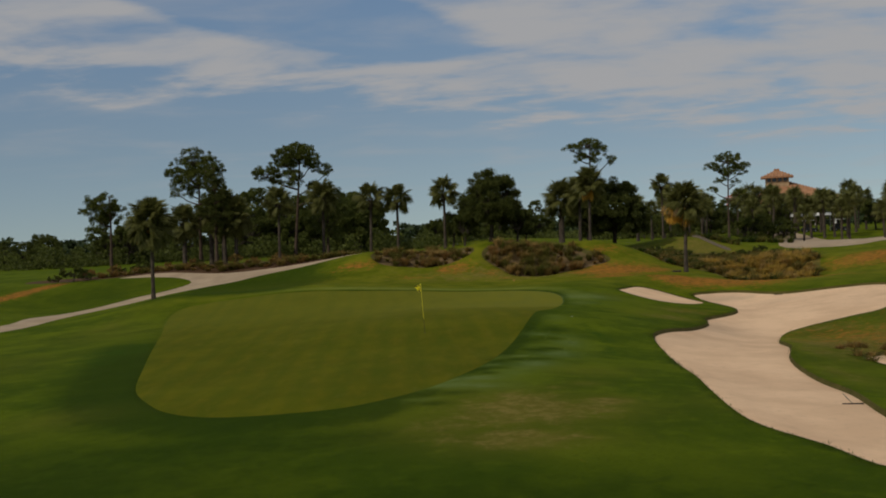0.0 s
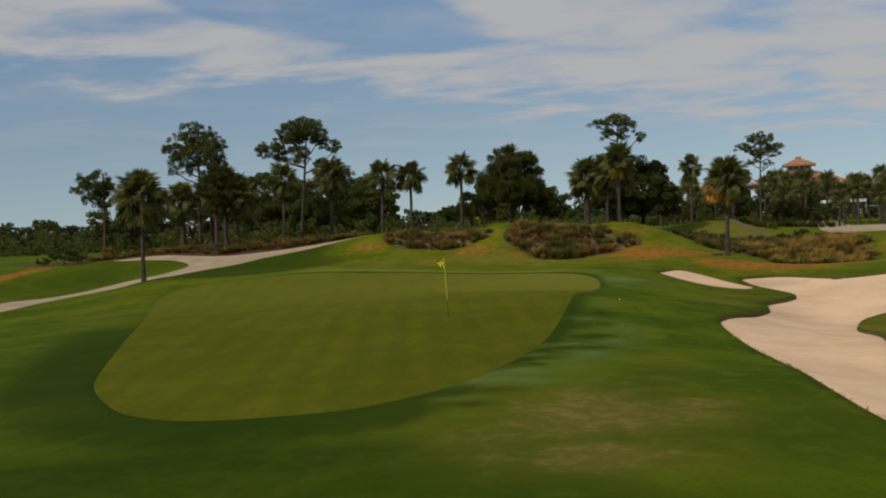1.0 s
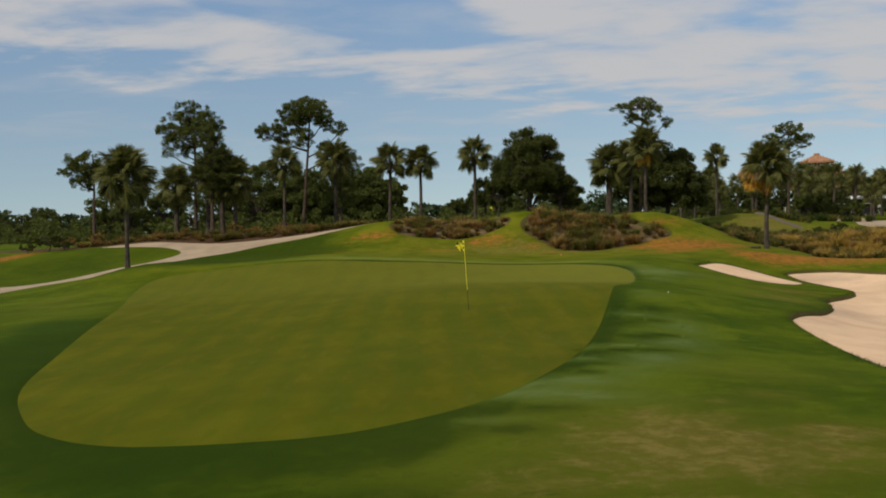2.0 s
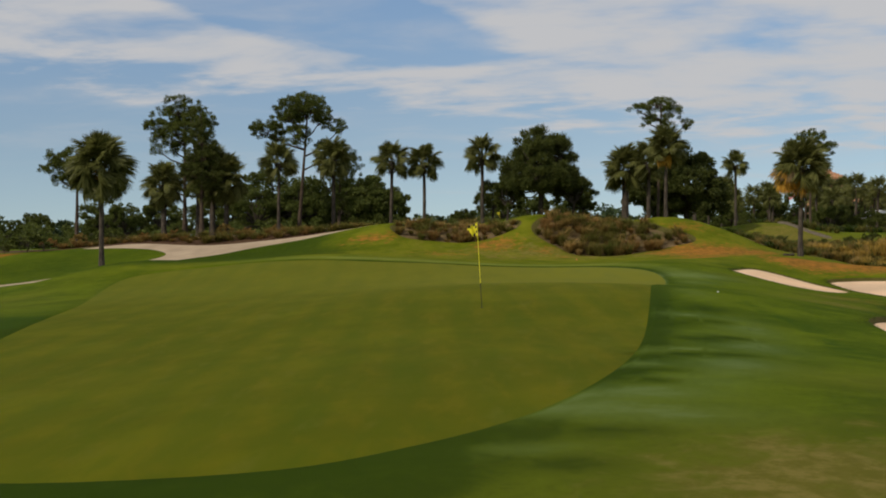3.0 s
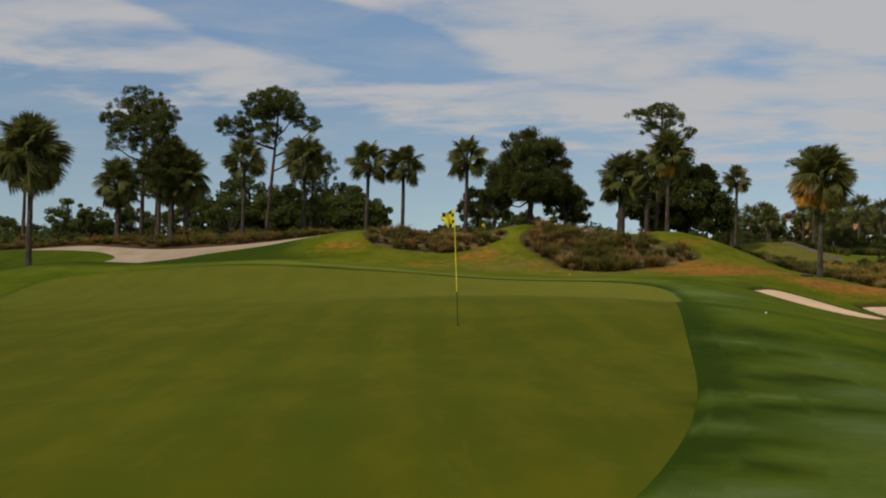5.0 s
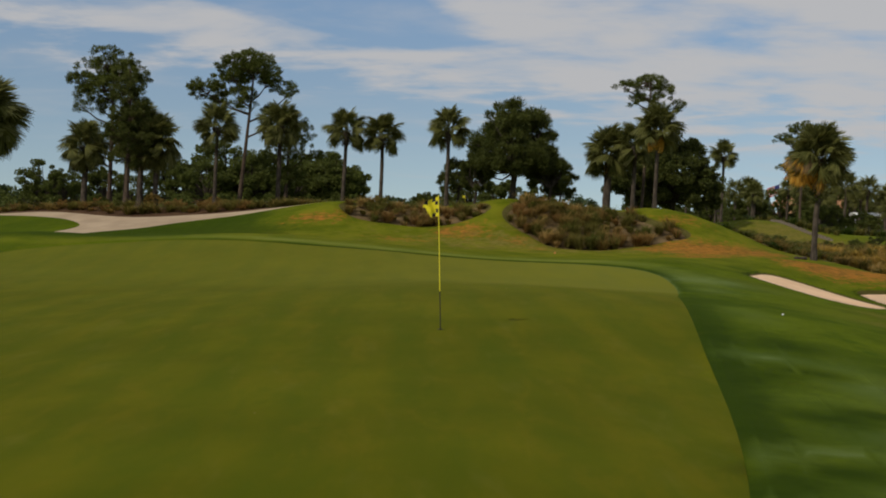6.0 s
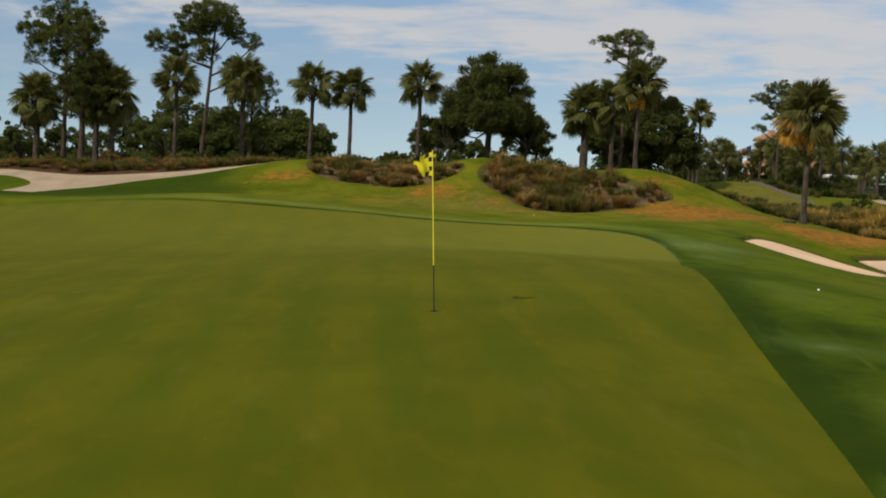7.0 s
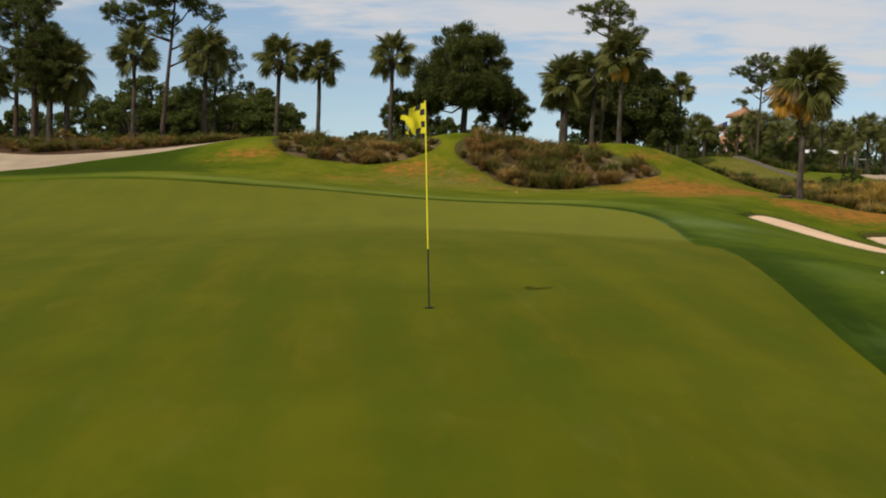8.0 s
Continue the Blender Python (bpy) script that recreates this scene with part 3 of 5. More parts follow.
    # pale patches and dark streaks beside the green, and painted slope shade in the swale between it and the bunker
    pale_spots = [(1.8, 41.2, 0.5, 0.28, 1.0), (2.7, 41.8, 0.7, 0.25, 1.0), (1.3, 39.1, 0.6, 0.3, 1.0), (3.9, 48.2, 0.7, 0.4, 1.0), (-0.2, 35.5, 0.9, 0.5, 1.0), (-0.7, 34.4, 0.6, 0.4, 1.0), (-0.8, 32.4, 0.5, 0.25, 1.0), (0.1, 34.6, 1.1, 0.9, 0.95), (0.9, 35.9, 1.1, 0.9, 0.95), (1.7, 37.0, 0.8, 0.8, 0.9), (0.8, 34.2, 1.2, 0.8, 0.8),
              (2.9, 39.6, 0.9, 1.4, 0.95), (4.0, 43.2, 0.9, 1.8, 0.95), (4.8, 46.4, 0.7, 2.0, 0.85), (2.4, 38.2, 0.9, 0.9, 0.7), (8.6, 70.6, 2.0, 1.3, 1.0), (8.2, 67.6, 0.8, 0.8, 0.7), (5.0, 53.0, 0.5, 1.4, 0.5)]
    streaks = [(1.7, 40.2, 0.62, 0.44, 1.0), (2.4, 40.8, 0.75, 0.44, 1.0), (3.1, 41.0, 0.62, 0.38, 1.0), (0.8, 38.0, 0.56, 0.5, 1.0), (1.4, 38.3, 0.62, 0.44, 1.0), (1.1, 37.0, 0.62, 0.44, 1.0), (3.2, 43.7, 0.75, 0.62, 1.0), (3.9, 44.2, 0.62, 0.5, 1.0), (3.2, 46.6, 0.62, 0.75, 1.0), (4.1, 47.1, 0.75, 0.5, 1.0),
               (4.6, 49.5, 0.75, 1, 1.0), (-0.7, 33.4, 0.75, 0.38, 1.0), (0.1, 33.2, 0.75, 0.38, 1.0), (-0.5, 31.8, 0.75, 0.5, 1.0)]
    fields["pale"] = np.maximum(spots(x, y, pale_spots), 0.7 * spots(x, y, [(2, 79.5, 8, 1.2, 0.6), (-14, 84, 5, 2, 0.4)]))
    # slope shading of the swale, painted as a dark band
    fields["darkening"] = np.maximum(fields["darkening"], 0.75 * along(x, y, [(6.0, 51.5), (6.3, 49.0), (6.6, 47.8), (6.2, 43.6)], 0.45))
    fields["thin"] = np.maximum(fields["thin"], spots(x, y, [(1.9, 32.2, 1.6, 0.9, 1.0), (2.4, 30.4, 3.0, 2.0, 1.0), (1.6, 27.3, 2.4, 1.5, 0.95), (3.0, 33.7, 0.6, 0.5, 0.8), (4.2, 31.4, 1.3, 1.1, 0.95), (12.0, 62.4, 2.2, 1.6, 0.9), (13.5, 67.0, 1.8, 2.4, 0.8)]))
    fields["dry"] = np.maximum(fields["dry"], 1.2 * along(x, y, [(-43, 92), (-41, 97), (-39.6, 101.8), (-38.5, 107), (-37.6, 111.5)], 1.1))
    # the green's brighter look at a grazing angle is painted paler towards its back
    fields["grazing_tone"] = np.clip((y - 50) / 18, 0, 1) * np.interp(x, [-14, 0], [0.1, 0.62])
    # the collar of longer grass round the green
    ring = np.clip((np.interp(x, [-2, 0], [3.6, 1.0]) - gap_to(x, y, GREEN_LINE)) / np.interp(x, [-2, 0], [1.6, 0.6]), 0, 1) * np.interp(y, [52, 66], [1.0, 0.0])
    # darker rough, with corner dimming painted in at front left and shade on the bank
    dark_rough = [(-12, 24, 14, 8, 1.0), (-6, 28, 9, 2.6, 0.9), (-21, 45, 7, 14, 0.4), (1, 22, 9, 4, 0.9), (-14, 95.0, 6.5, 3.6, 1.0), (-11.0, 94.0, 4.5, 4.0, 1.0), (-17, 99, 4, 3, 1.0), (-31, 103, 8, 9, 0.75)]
    # the bank below the path: its shaded look painted as darker grass
    bank_shade = np.clip((-8.4 - x) / 3, 0, 1) * np.clip((x + 24) / 3, 0, 1) * np.clip((y - 77.5) / 2, 0, 1) * np.clip((104 - y) / 2, 0, 1)
    fields["collar_and_shade"] = np.maximum(ring * (1 - 0.85 * spots(x, y, pale_spots)), np.maximum(0.9 * bank_shade, spots(x, y, dark_rough + streaks)))
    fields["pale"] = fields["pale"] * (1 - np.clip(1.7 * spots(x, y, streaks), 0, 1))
    on_green = inside(x, y, outset(GREEN_LINE, 0.05))
    # the back tier's lighter lit look is painted pale as well
    fields["pale"] = np.where(on_green, np.clip((y - 63.4 - 0.2 * x) / np.clip(1.0 + 0.5 * (5 - x), 0.9, 8), 0, 1) * np.clip((x + 9) / 14, 0.35, 1), fields["pale"])
    # at the back the shade of taller grass is painted as a dark line along the edge, with a paler fringe behind it
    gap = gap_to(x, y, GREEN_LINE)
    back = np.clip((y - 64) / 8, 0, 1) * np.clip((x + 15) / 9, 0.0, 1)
    fields["mound"] = np.clip((y - np.interp(x, [4, 10], [71, 74])) / 9, 0, 1) * np.clip((130 - y) / 20, 0.4, 1) * np.clip((x + 24) / 6, 0.15, 1) * (1 - 0.95 * bank_shade)
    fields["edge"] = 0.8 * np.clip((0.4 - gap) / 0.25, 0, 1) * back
    fields["fringe"] = np.clip((2.2 - gap) / 1.2, 0, 1) * np.clip((gap - 0.4) / 0.3, 0, 1) * back * np.interp(x, [4, 9], [1.0, 0.35]) * ~on_green
    z += 0.03 * np.clip(gap / 0.16, 0, 1) * np.clip((4.0 - gap) / 2.0, 0, 1) * ~inside(x, y, GREEN_LINE)
    # greyer patches in the sand near its edges
    fields["darkening"] = np.where(inside(x, y, MAIN_BUNKER), spots(x, y, [(13.8, 61.5, 2.2, 2.6, 0.7), (19, 78.4, 3, 1, 0.8), (22, 75, 2, 1, 0.4), (10.2, 51, 1.5, 2, 0.3)]), fields["darkening"])
    cx, cy = flat[tris].mean(axis=1).T
    kind = np.zeros(len(tris), int)
    for line, number in [(NATIVE_AREA, 6), (MULCH_BED, 5), (PATH_LINE, 4), (RIGHT_ROAD, 4), (GREEN_LINE, 2)]:
        kind[inside(cx, cy, line)] = number
    for line in sand_lines:
        kind[inside(cx, cy, outset(line, 0.07))] = 7
        kind[inside(cx, cy, line)] = 3
    for line in wastes:
        kind[inside(cx, cy, outset(line, 0.3))] = 7
        kind[inside(cx, cy, line)] = 8
    spatial = np.column_stack([flat, z])

    def piece(name, kinds, mats, label, category):
        use = np.isin(kind, kinds)
        faces = tris[use]
        keep, packed = np.unique(faces, return_inverse=True)
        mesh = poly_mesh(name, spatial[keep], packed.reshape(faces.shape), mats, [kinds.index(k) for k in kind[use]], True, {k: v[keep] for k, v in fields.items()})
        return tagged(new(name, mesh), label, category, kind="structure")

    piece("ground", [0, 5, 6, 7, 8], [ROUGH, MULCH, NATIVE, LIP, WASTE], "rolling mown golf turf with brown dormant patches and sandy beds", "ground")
    piece("putting_green", [2], [PUTTING], "closely mown olive putting green with faint mowing stripes", "green")
    piece("sand_bunker", [3], [SAND], "pale raked sand bunker with a ragged turf lip", "bunker")
    piece("pavement", [4], [PATH], "pale crushed-shell cart path curving between the mounds", "cart path")


build_ground()


def ground_at(x, y):
    return float(terrain(x, y))


# ---- plants ----
def needle_clumps(rng, centres, radii, per, length, width, flat=0.75, up=0.35):
    """Narrow leaves standing out of many small clumps; returns points and triangles."""
    centres, radii = np.asarray(centres), np.asarray(radii)
    n = len(centres) * per
    c, r = np.repeat(centres, per, 0), np.repeat(radii, per)
    way = rng.normal(size=(n, 3))
    way /= np.linalg.norm(way, axis=1)[:, None]
    root = c + way * (r * rng.uniform(0.25, 0.95, n))[:, None] * np.array([1, 1, flat])
    grow = way + rng.normal(size=(n, 3)) * 0.5 + np.array([0, 0, up])
    grow /= np.linalg.norm(grow, axis=1)[:, None]
    side = np.cross(grow, rng.normal(size=(n, 3)))
    side /= np.linalg.norm(side, axis=1)[:, None] + 1e-9
    long, broad = length * rng.uniform(0.6, 1.3, n), width * rng.uniform(0.7, 1.3, n)
    a, b = root - side * broad[:, None] / 2, root + side * broad[:, None] / 2
    tip = root + grow * long[:, None]
    pts = np.stack([a, b, tip], 1).reshape(-1, 3)
    return pts, np.arange(len(pts)).reshape(-1, 3)


def leaf_clumps(rng, centres, radii, per, size, flat=0.8):
    """Small folded leaves round many centres; returns points and quads."""
    centres, radii = np.asarray(centres), np.asarray(radii)
    n = len(centres) * per
    c, r = np.repeat(centres, per, 0), np.repeat(radii, per)
    way = rng.normal(size=(n, 3))
    way /= np.linalg.norm(way, axis=1)[:, None]
    mid = c + way * (r * rng.uniform(0.35, 1.0, n) ** 0.6)[:, None] * np.array([1, 1, flat])
    grow = way + rng.normal(size=(n, 3)) * 0.8
    grow /= np.linalg.norm(grow, axis=1)[:, None]
    side = np.cross(grow, rng.normal(size=(n, 3)))
    side /= np.linalg.norm(side, axis=1)[:, None] + 1e-9
    s = (size * rng.uniform(0.6, 1.4, n))[:, None]
    pts = np.stack([mid - grow * s * 0.6, mid + side * s * 0.32, mid + grow * s * 0.6, mid - side * s * 0.32], 1).reshape(-1, 3)
    return pts, np.arange(len(pts)).reshape(-1, 4)


def bent_trunk(rng, height, low, top, sway=0.25, lean=(0, 0), rings=9, sides=9, flare=1.5):
    pts, rad = [], []
    for k in range(rings):
        t = k / (rings - 1)
        pts.append((lean[0] * t + sway * math.sin(2.3 * t + rng.uniform(-0.2, 0.2)) * t, lean[1] * t + sway * 0.6 * math.sin(3.1 * t + 1) * t, height * t - 0.25 * (k == 0)))
        rad.append((low + (top - low) * t ** 0.8) * (1 + (flare - 1) * max(0, 1 - t * 9)))
    return pts, rad


def pine_tree(at, height, lobes, seed, lean=(0, 0), density=1.0, low=0.2, leaf=None, label="tall slash pine with an open flat-topped crown"):
    """A slender trunk whose limbs carry needles in many small tufts. lobes: (sideways, in depth, height, half width, half height) of each mass of tufts."""
    rng = np.random.default_rng(seed)
    tree = new("pine_tree")
    tree.location = (at[0], at[1], ground_at(*at))
    trunk, radii = bent_trunk(rng, height * 0.98, low, 0.05, 0.25, lean)
    wood = [tube(trunk, radii, 9)]
    heights = np.array([p[2] for p in trunk])
    centres, sizes = [], []
    for dx, dy, z, wide, tall in lobes:
        tufts = max(6, int(density * 22 * wide * wide * tall ** 0.8))
        start = np.array([np.interp(max(z - 0.5 * abs(dx) - tall * 0.6, 1.0), heights, [p[k] for p in trunk]) for k in range(3)])
        middle = np.array([dx, dy, z - 0.25 * tall])
        bend = (start + middle) / 2 + np.array([0, 0, -0.1 * abs(dx)])
        wood.append(tube([start, bend, middle], [0.075, 0.055, 0.035], 6))
        made = 0
        while made < tufts:
            d = rng.normal(size=3)
            d /= np.linalg.norm(d)
            if d[2] < -0.25 and rng.uniform() < 0.6:
                continue
            u = rng.uniform(0.06, 1.0) ** 0.42
            spot = middle + np.array([0, 0, 0.25 * tall]) + d * u * np.array([wide, wide, tall])
            if noise.noise((spot[0] * 1.1 + seed * 3.1, spot[1] * 1.1, spot[2] * 1.2)) < -0.12:
                made += 0.25
                continue
            made += 1
            centres.append(spot)
            sizes.append(rng.uniform(0.15, 0.33))
            if made % 3 < 1:
                fork = middle + rng.normal(size=3) * 0.15
                wood.append(tube([fork, (fork + spot) / 2 + np.array([0, 0, -0.1]), spot], [0.03, 0.02, 0.009], 4))
    p, f = joined(wood)
    under("trunk", poly_mesh("trunk", p, f, PINE_BARK, None, True), tree)
    p, f = needle_clumps(rng, centres, sizes, 84, 0.17, 0.055, 0.75, 0.35)
    under("crown", poly_mesh("crown", p, f, leaf or PINE_LEAF), tree)
    return tagged(tree, label, "pine")


def broad_tree(at, height, spread, seed, skirt=0.12, leaf=DARK_LEAF, size=0.17, per=190, clumps=110, needles=False, name="oak_tree", label="broad dark live oak with a dense rounded crown", category="tree", gaps=0.0, narrow=0.0, lumpy=0.28):
    """A forked trunk with spreading limbs under a crown of many leaf clumps."""
    rng = np.random.default_rng(seed)
    tree = new(name)
    tree.location = (at[0], at[1], ground_at(*at))
    fork = height * 0.32
    trunk, radii = bent_trunk(rng, fork, 0.045 * height * 0.75, 0.026 * height, 0.12)
    wood = [tube(trunk, radii, 10)]
    centres, sizes = [], []
    top = np.array(trunk[-1])
    while len(centres) < clumps:
        d = rng.normal(size=3)
        d /= np.linalg.norm(d)
        if d[2] < -0.55:
            continue
        u = rng.uniform(0.45, 1.0) ** 0.55
        low, high = height * skirt, height
        zc, zr = (low + high) / 2, (high - low) / 2
        wide = spread / 2 * (1 - narrow * max(0, d[2]))
        u *= 1 + lumpy * noise.noise((d[0] * 2.2 + seed, d[1] * 2.2, d[2] * 2.2))
        spot = np.array([d[0] * u * wide, d[1] * u * wide, zc + d[2] * u * zr * 0.94])
        if noise.noise((spot[0] * 0.45 + seed, spot[1] * 0.45, spot[2] * 0.5)) < -0.28 + gaps:
            continue
        centres.append(spot)
        sizes.append(rng.uniform(0.07, 0.13) * spread * 0.72)
    order = rng.permutation(len(centres))[: clumps // 3]
    for k in order:
        end = np.array(centres[k])
        mid = top * 0.45 + end * 0.55 + rng.normal(size=3) * 0.2
        wood.append(tube([top * 0.94, mid, end], [0.013 * height, 0.008 * height, 0.02], 5))
    p, f = joined(wood)
    under("trunk", poly_mesh("trunk", p, f, DARK_BARK, None, True), tree)
    p, f = needle_clumps(rng, centres, sizes, per, size * 1.6, size * 0.42, 0.9, 0.5) if needles else leaf_clumps(rng, centres, sizes, per, size)
    under("crown", poly_mesh("crown", p, f, leaf), tree)
    return tagged(tree, label, category)


def frond_points(seed, stalk=0.6, fan=0.95, leaflets=26, droop=0.35, bend=45, fold=50):
    """One fan frond growing along x: a thin stalk and folded pointed leaflets that droop at their tips; returns points and triangles."""
    rng = np.random.default_rng(seed)
    pts, tris = [], []

    def strip(line, widths, side):
        base = len(pts)
        for (p, w) in zip(line, widths):
            pts.append(tuple(p - side * w / 2))
            pts.append(tuple(p + side * w / 2))
        for k in range(len(line) - 1):
            a = base + 2 * k
            tris.extend([(a, a + 1, a + 3), (a, a + 3, a + 2)])

    def sag(x):
        return -0.16 * droop * x * x

    line = [np.array([x, 0, sag(x)]) for x in (0, stalk * 0.5, stalk)]
    strip(line, [0.07, 0.05, 0.04], np.array([0, 1.0, 0]))
    strip(line, [0.04, 0.03, 0.03], np.array([0, 0, 1.0]))
    # the two halves of the blade fold down from a midrib that arches over
    for k in range(leaflets):
        half = 1 if k % 2 else -1
        a = radians(4 + 150 * (k // 2) / (leaflets // 2 - 1))
        along = 0.2 * fan * max(0.0, math.cos(a))
        turn = radians(bend) * (0.25 + along / fan * 1.6)
        start = np.array([stalk + along * math.cos(turn * 0.5), 0, sag(stalk) - along * math.sin(turn * 0.5)])
        down = np.array(Matrix.Rotation(turn, 3, "Y"))
        f = radians(fold + rng.uniform(-16, 16))
        way = down @ np.array([math.cos(a), half * math.sin(a) * math.cos(f), -math.sin(a) * math.sin(f)])
        side = down @ np.array([-math.sin(a), half * math.cos(a) * math.cos(f), -math.cos(a) * math.sin(f)]) + rng.normal(size=3) * 0.25
        length = fan * (0.9 + 0.1 * math.cos(a)) * rng.uniform(0.86, 1.06)
        line = [start + way * length * u + np.array([0, 0, -droop * 0.42 * length * u * u]) for u in (0, 0.4, 0.72, 1.0)]
        strip(line, [0.035, 0.06, 0.045, 0.01], side)
    return np.array(pts), np.array(tris)


BENDS = (14, 24, 34, 46, 66)
FRONDS = [poly_mesh("frond", *frond_points(k, 0.78 + 0.06 * (k % 3), 0.7 + 0.05 * (k % 2), 60, (0.45, 0.6, 0.9, 1.0, 1.3)[k], BENDS[k], (10, 14, 18, 24, 44)[k]), PALM_LEAF) for k in range(5)]
DRY_FRONDS = [poly_mesh("dry_frond", *frond_points(20 + k, 0.7, 0.6, 40, 1.0, 80, 62), mat) for k, mat in enumerate((DRY_LEAF, TAN_LEAF))]


def frond_poses(rng, count, low=-50, high=85, size=1.0):
    out = []
    for k in range(count):
        u = (k + 0.5) / count
        rise = low + (high - low) * u ** 1.1 + rng.uniform(-7, 7)
        out.append((rise, pose(0, 0, 0.16 * size * (rise / 60), 0, -rise, k * 137.5 + rng.uniform(-12, 12)) @ pose(0.1, 0, 0, rng.choice((-1, 1)) * rng.uniform(8, 30 + 38 * math.cos(radians(rise))), 0, 0) @ Matrix.Scale(size * rng.uniform(0.88, 1.04), 4)))
    return out


def palm_trunk(rng, height, radius, lean):
    pts, rad = bent_trunk(rng, height, radius, radius * 0.78, 0.12, lean, 12, 10, 1.45)
    rad = [r * (1 + 0.07 * (k % 2)) for k, r in enumerate(rad)]
    rad[-2], rad[-1] = radius * 1.1, radius * 1.75
    return pts, rad


def palm_boots(rng, top, radius, length, count=26):
    """The stubs of old leaf stalks that stand out below a palm's crown."""
    pieces = []
    for k in range(count):
        a, d = k * 2.4, length * (k / count)
        way = np.array([math.cos(a), math.sin(a), 0])
        root = np.array(top) + way * radius * 0.8 + np.array([0, 0, -d])
        pieces.append(tube([root, root + way * 0.13 + np.array([0, 0, 0.22])], [0.05, 0.025], 4))
    return joined(pieces)


def palm_tree(at, height, seed, fronds=34, size=1.0, low=-50, radius=0.15, dry=0, lean=(0, 0), boots=0.6, base=None, west=False, ivy=0.0, label="cabbage palm with a bare grey trunk and round fan crown", group=""):
    """A palm whose fronds are separate leaves. height: up to the crown's middle."""
    rng = np.random.default_rng(seed)
    tree = new("palm_tree")
    tree.location = (at[0], at[1], ground_at(*at) if base is None else base)
    pts, rad = palm_trunk(rng, height, radius, lean)
    p, f = tube(pts, rad, 10)
    under("trunk", poly_mesh("trunk", p, f, PALM_BARK, None, True), tree)
    p, f = palm_boots(rng, pts[-1], rad[-1], boots)
    under("stalk_sheath", poly_mesh("stalk_sheath", p, f, PALM_BARK), tree)
    heart = Matrix.Translation(pts[-1])
    for k, (rise, m) in enumerate(frond_poses(rng, fronds, low, 84, size)):
        kind = k % 2 if rise > 42 else 2 + k % 2 if rise > 0 else 4
        under("frond", FRONDS[kind], tree, "", heart @ m)
    for k in range(dry):
        droop, way = (rng.uniform(-34, 16), rng.uniform(158, 222)) if west and k % 4 else (rng.uniform(15, 60), rng.uniform(0, 360))
        m = pose(0, 0, -0.1, 0, droop, way) @ Matrix.Scale(size * rng.uniform(0.9, 1.12) * (1.2 if west else 1.0), 4)
        under("dry_frond", DRY_FRONDS[int(k % 3 == 1)], tree, "orange dried frond", heart @ m)
    if ivy:
        heights = rng.uniform(height - 0.5 - 1.8, height - 0.35, 46)
        turn = rng.uniform(0, 2 * math.pi, 46)
        p, f = leaf_clumps(rng, np.stack([radius * 1.3 * np.cos(turn), radius * 1.3 * np.sin(turn), heights], 1), rng.uniform(0.07, 0.2, 46), 26, 0.1 * ivy)
        under("creeper", poly_mesh("creeper", p, f, DARK_LEAF), tree, "dark leafy creeper round the trunk")
    return tagged(tree, label, "palm", group)


def far_palm(seed, height):
    """A palm far off: its fronds are one crown."""
    rng = np.random.default_rng(seed)
    tree = new("palm_tree")
    pts, rad = palm_trunk(rng, height, 0.17, (rng.uniform(-0.3, 0.3), 0))
    p, f = tube(pts, rad, 8)
    under("trunk", poly_mesh("trunk", p, f, PALM_BARK, None, True), tree)
    points, faces, base = [], [], 0
    shapes = [frond_points(40 + k, 0.75, 0.72, 30, 0.8, (16, 38, 62)[k], (14, 24, 44)[k]) for k in range(3)]
    for k, (rise, m) in enumerate(frond_poses(rng, 30, -32, 84, 1.0)):
        p, f = shapes[0 if rise > 40 else 1 if rise > -15 else 2]
        m = np.array(Matrix.Translation(pts[-1]) @ m)
        points.append(p @ m[:3, :3].T + m[:3, 3])
        faces.append(f + base)
        base += len(p)
    under("crown", poly_mesh("crown", np.concatenate(points), np.concatenate(faces), PALM_LEAF), tree)
    return tagged(tree, "cabbage palm in a row before the clubhouse", "palm", "palms before the clubhouse")


# the large single trees
pine_tree((-34.0, 117.0), 8.4, [(-0.7, 0, 7.3, 1.8, 1.3), (-1.9, 0, 6.5, 1.1, 1.0), (0.6, 0.3, 6.5, 1.3, 1.0), (-0.6, 0.3, 5.8, 1.6, 0.8)], 1, density=1.25, label="slash pine with a round dense crown")
pine_tree((-24.8, 117.0), 11.6, [(-0.1, 0, 10.7, 1.9, 1.35), (-1.7, 0, 9.5, 1.5, 1.4), (1.3, 0.2, 9.6, 1.6, 1.5), (-0.2, -0.5, 8.8, 2.0, 1.3), (-2.3, 0, 7.8, 1.0, 0.9), (1.9, 0, 7.7, 1.1, 1.0),
                                 (-0.9, 0.3, 7.6, 1.3, 0.7), (-1.8, 0.2, 4.9, 1.2, 0.8), (-1.0, 0, 3.9, 1.0, 0.7)], 2, label="tall slash pine with a broad rounded crown")
pine_tree((-15.2, 117.0), 12.4, [(0.7, 0, 11.0, 2.3, 1.2), (-0.8, 0, 10.3, 1.5, 1.0), (1.9, 0.2, 9.9, 1.3, 0.9), (-2.5, 0, 9.2, 1.5, 0.9), (-1.3, 0.3, 8.5, 1.2, 0.6), (0.1, -0.3, 8.6, 1.5, 0.9),
                                 (3.5, 0, 9.1, 0.9, 0.8), (2.8, 0.3, 7.6, 1.3, 0.8)], 3, (0.9, 0), 1.35)
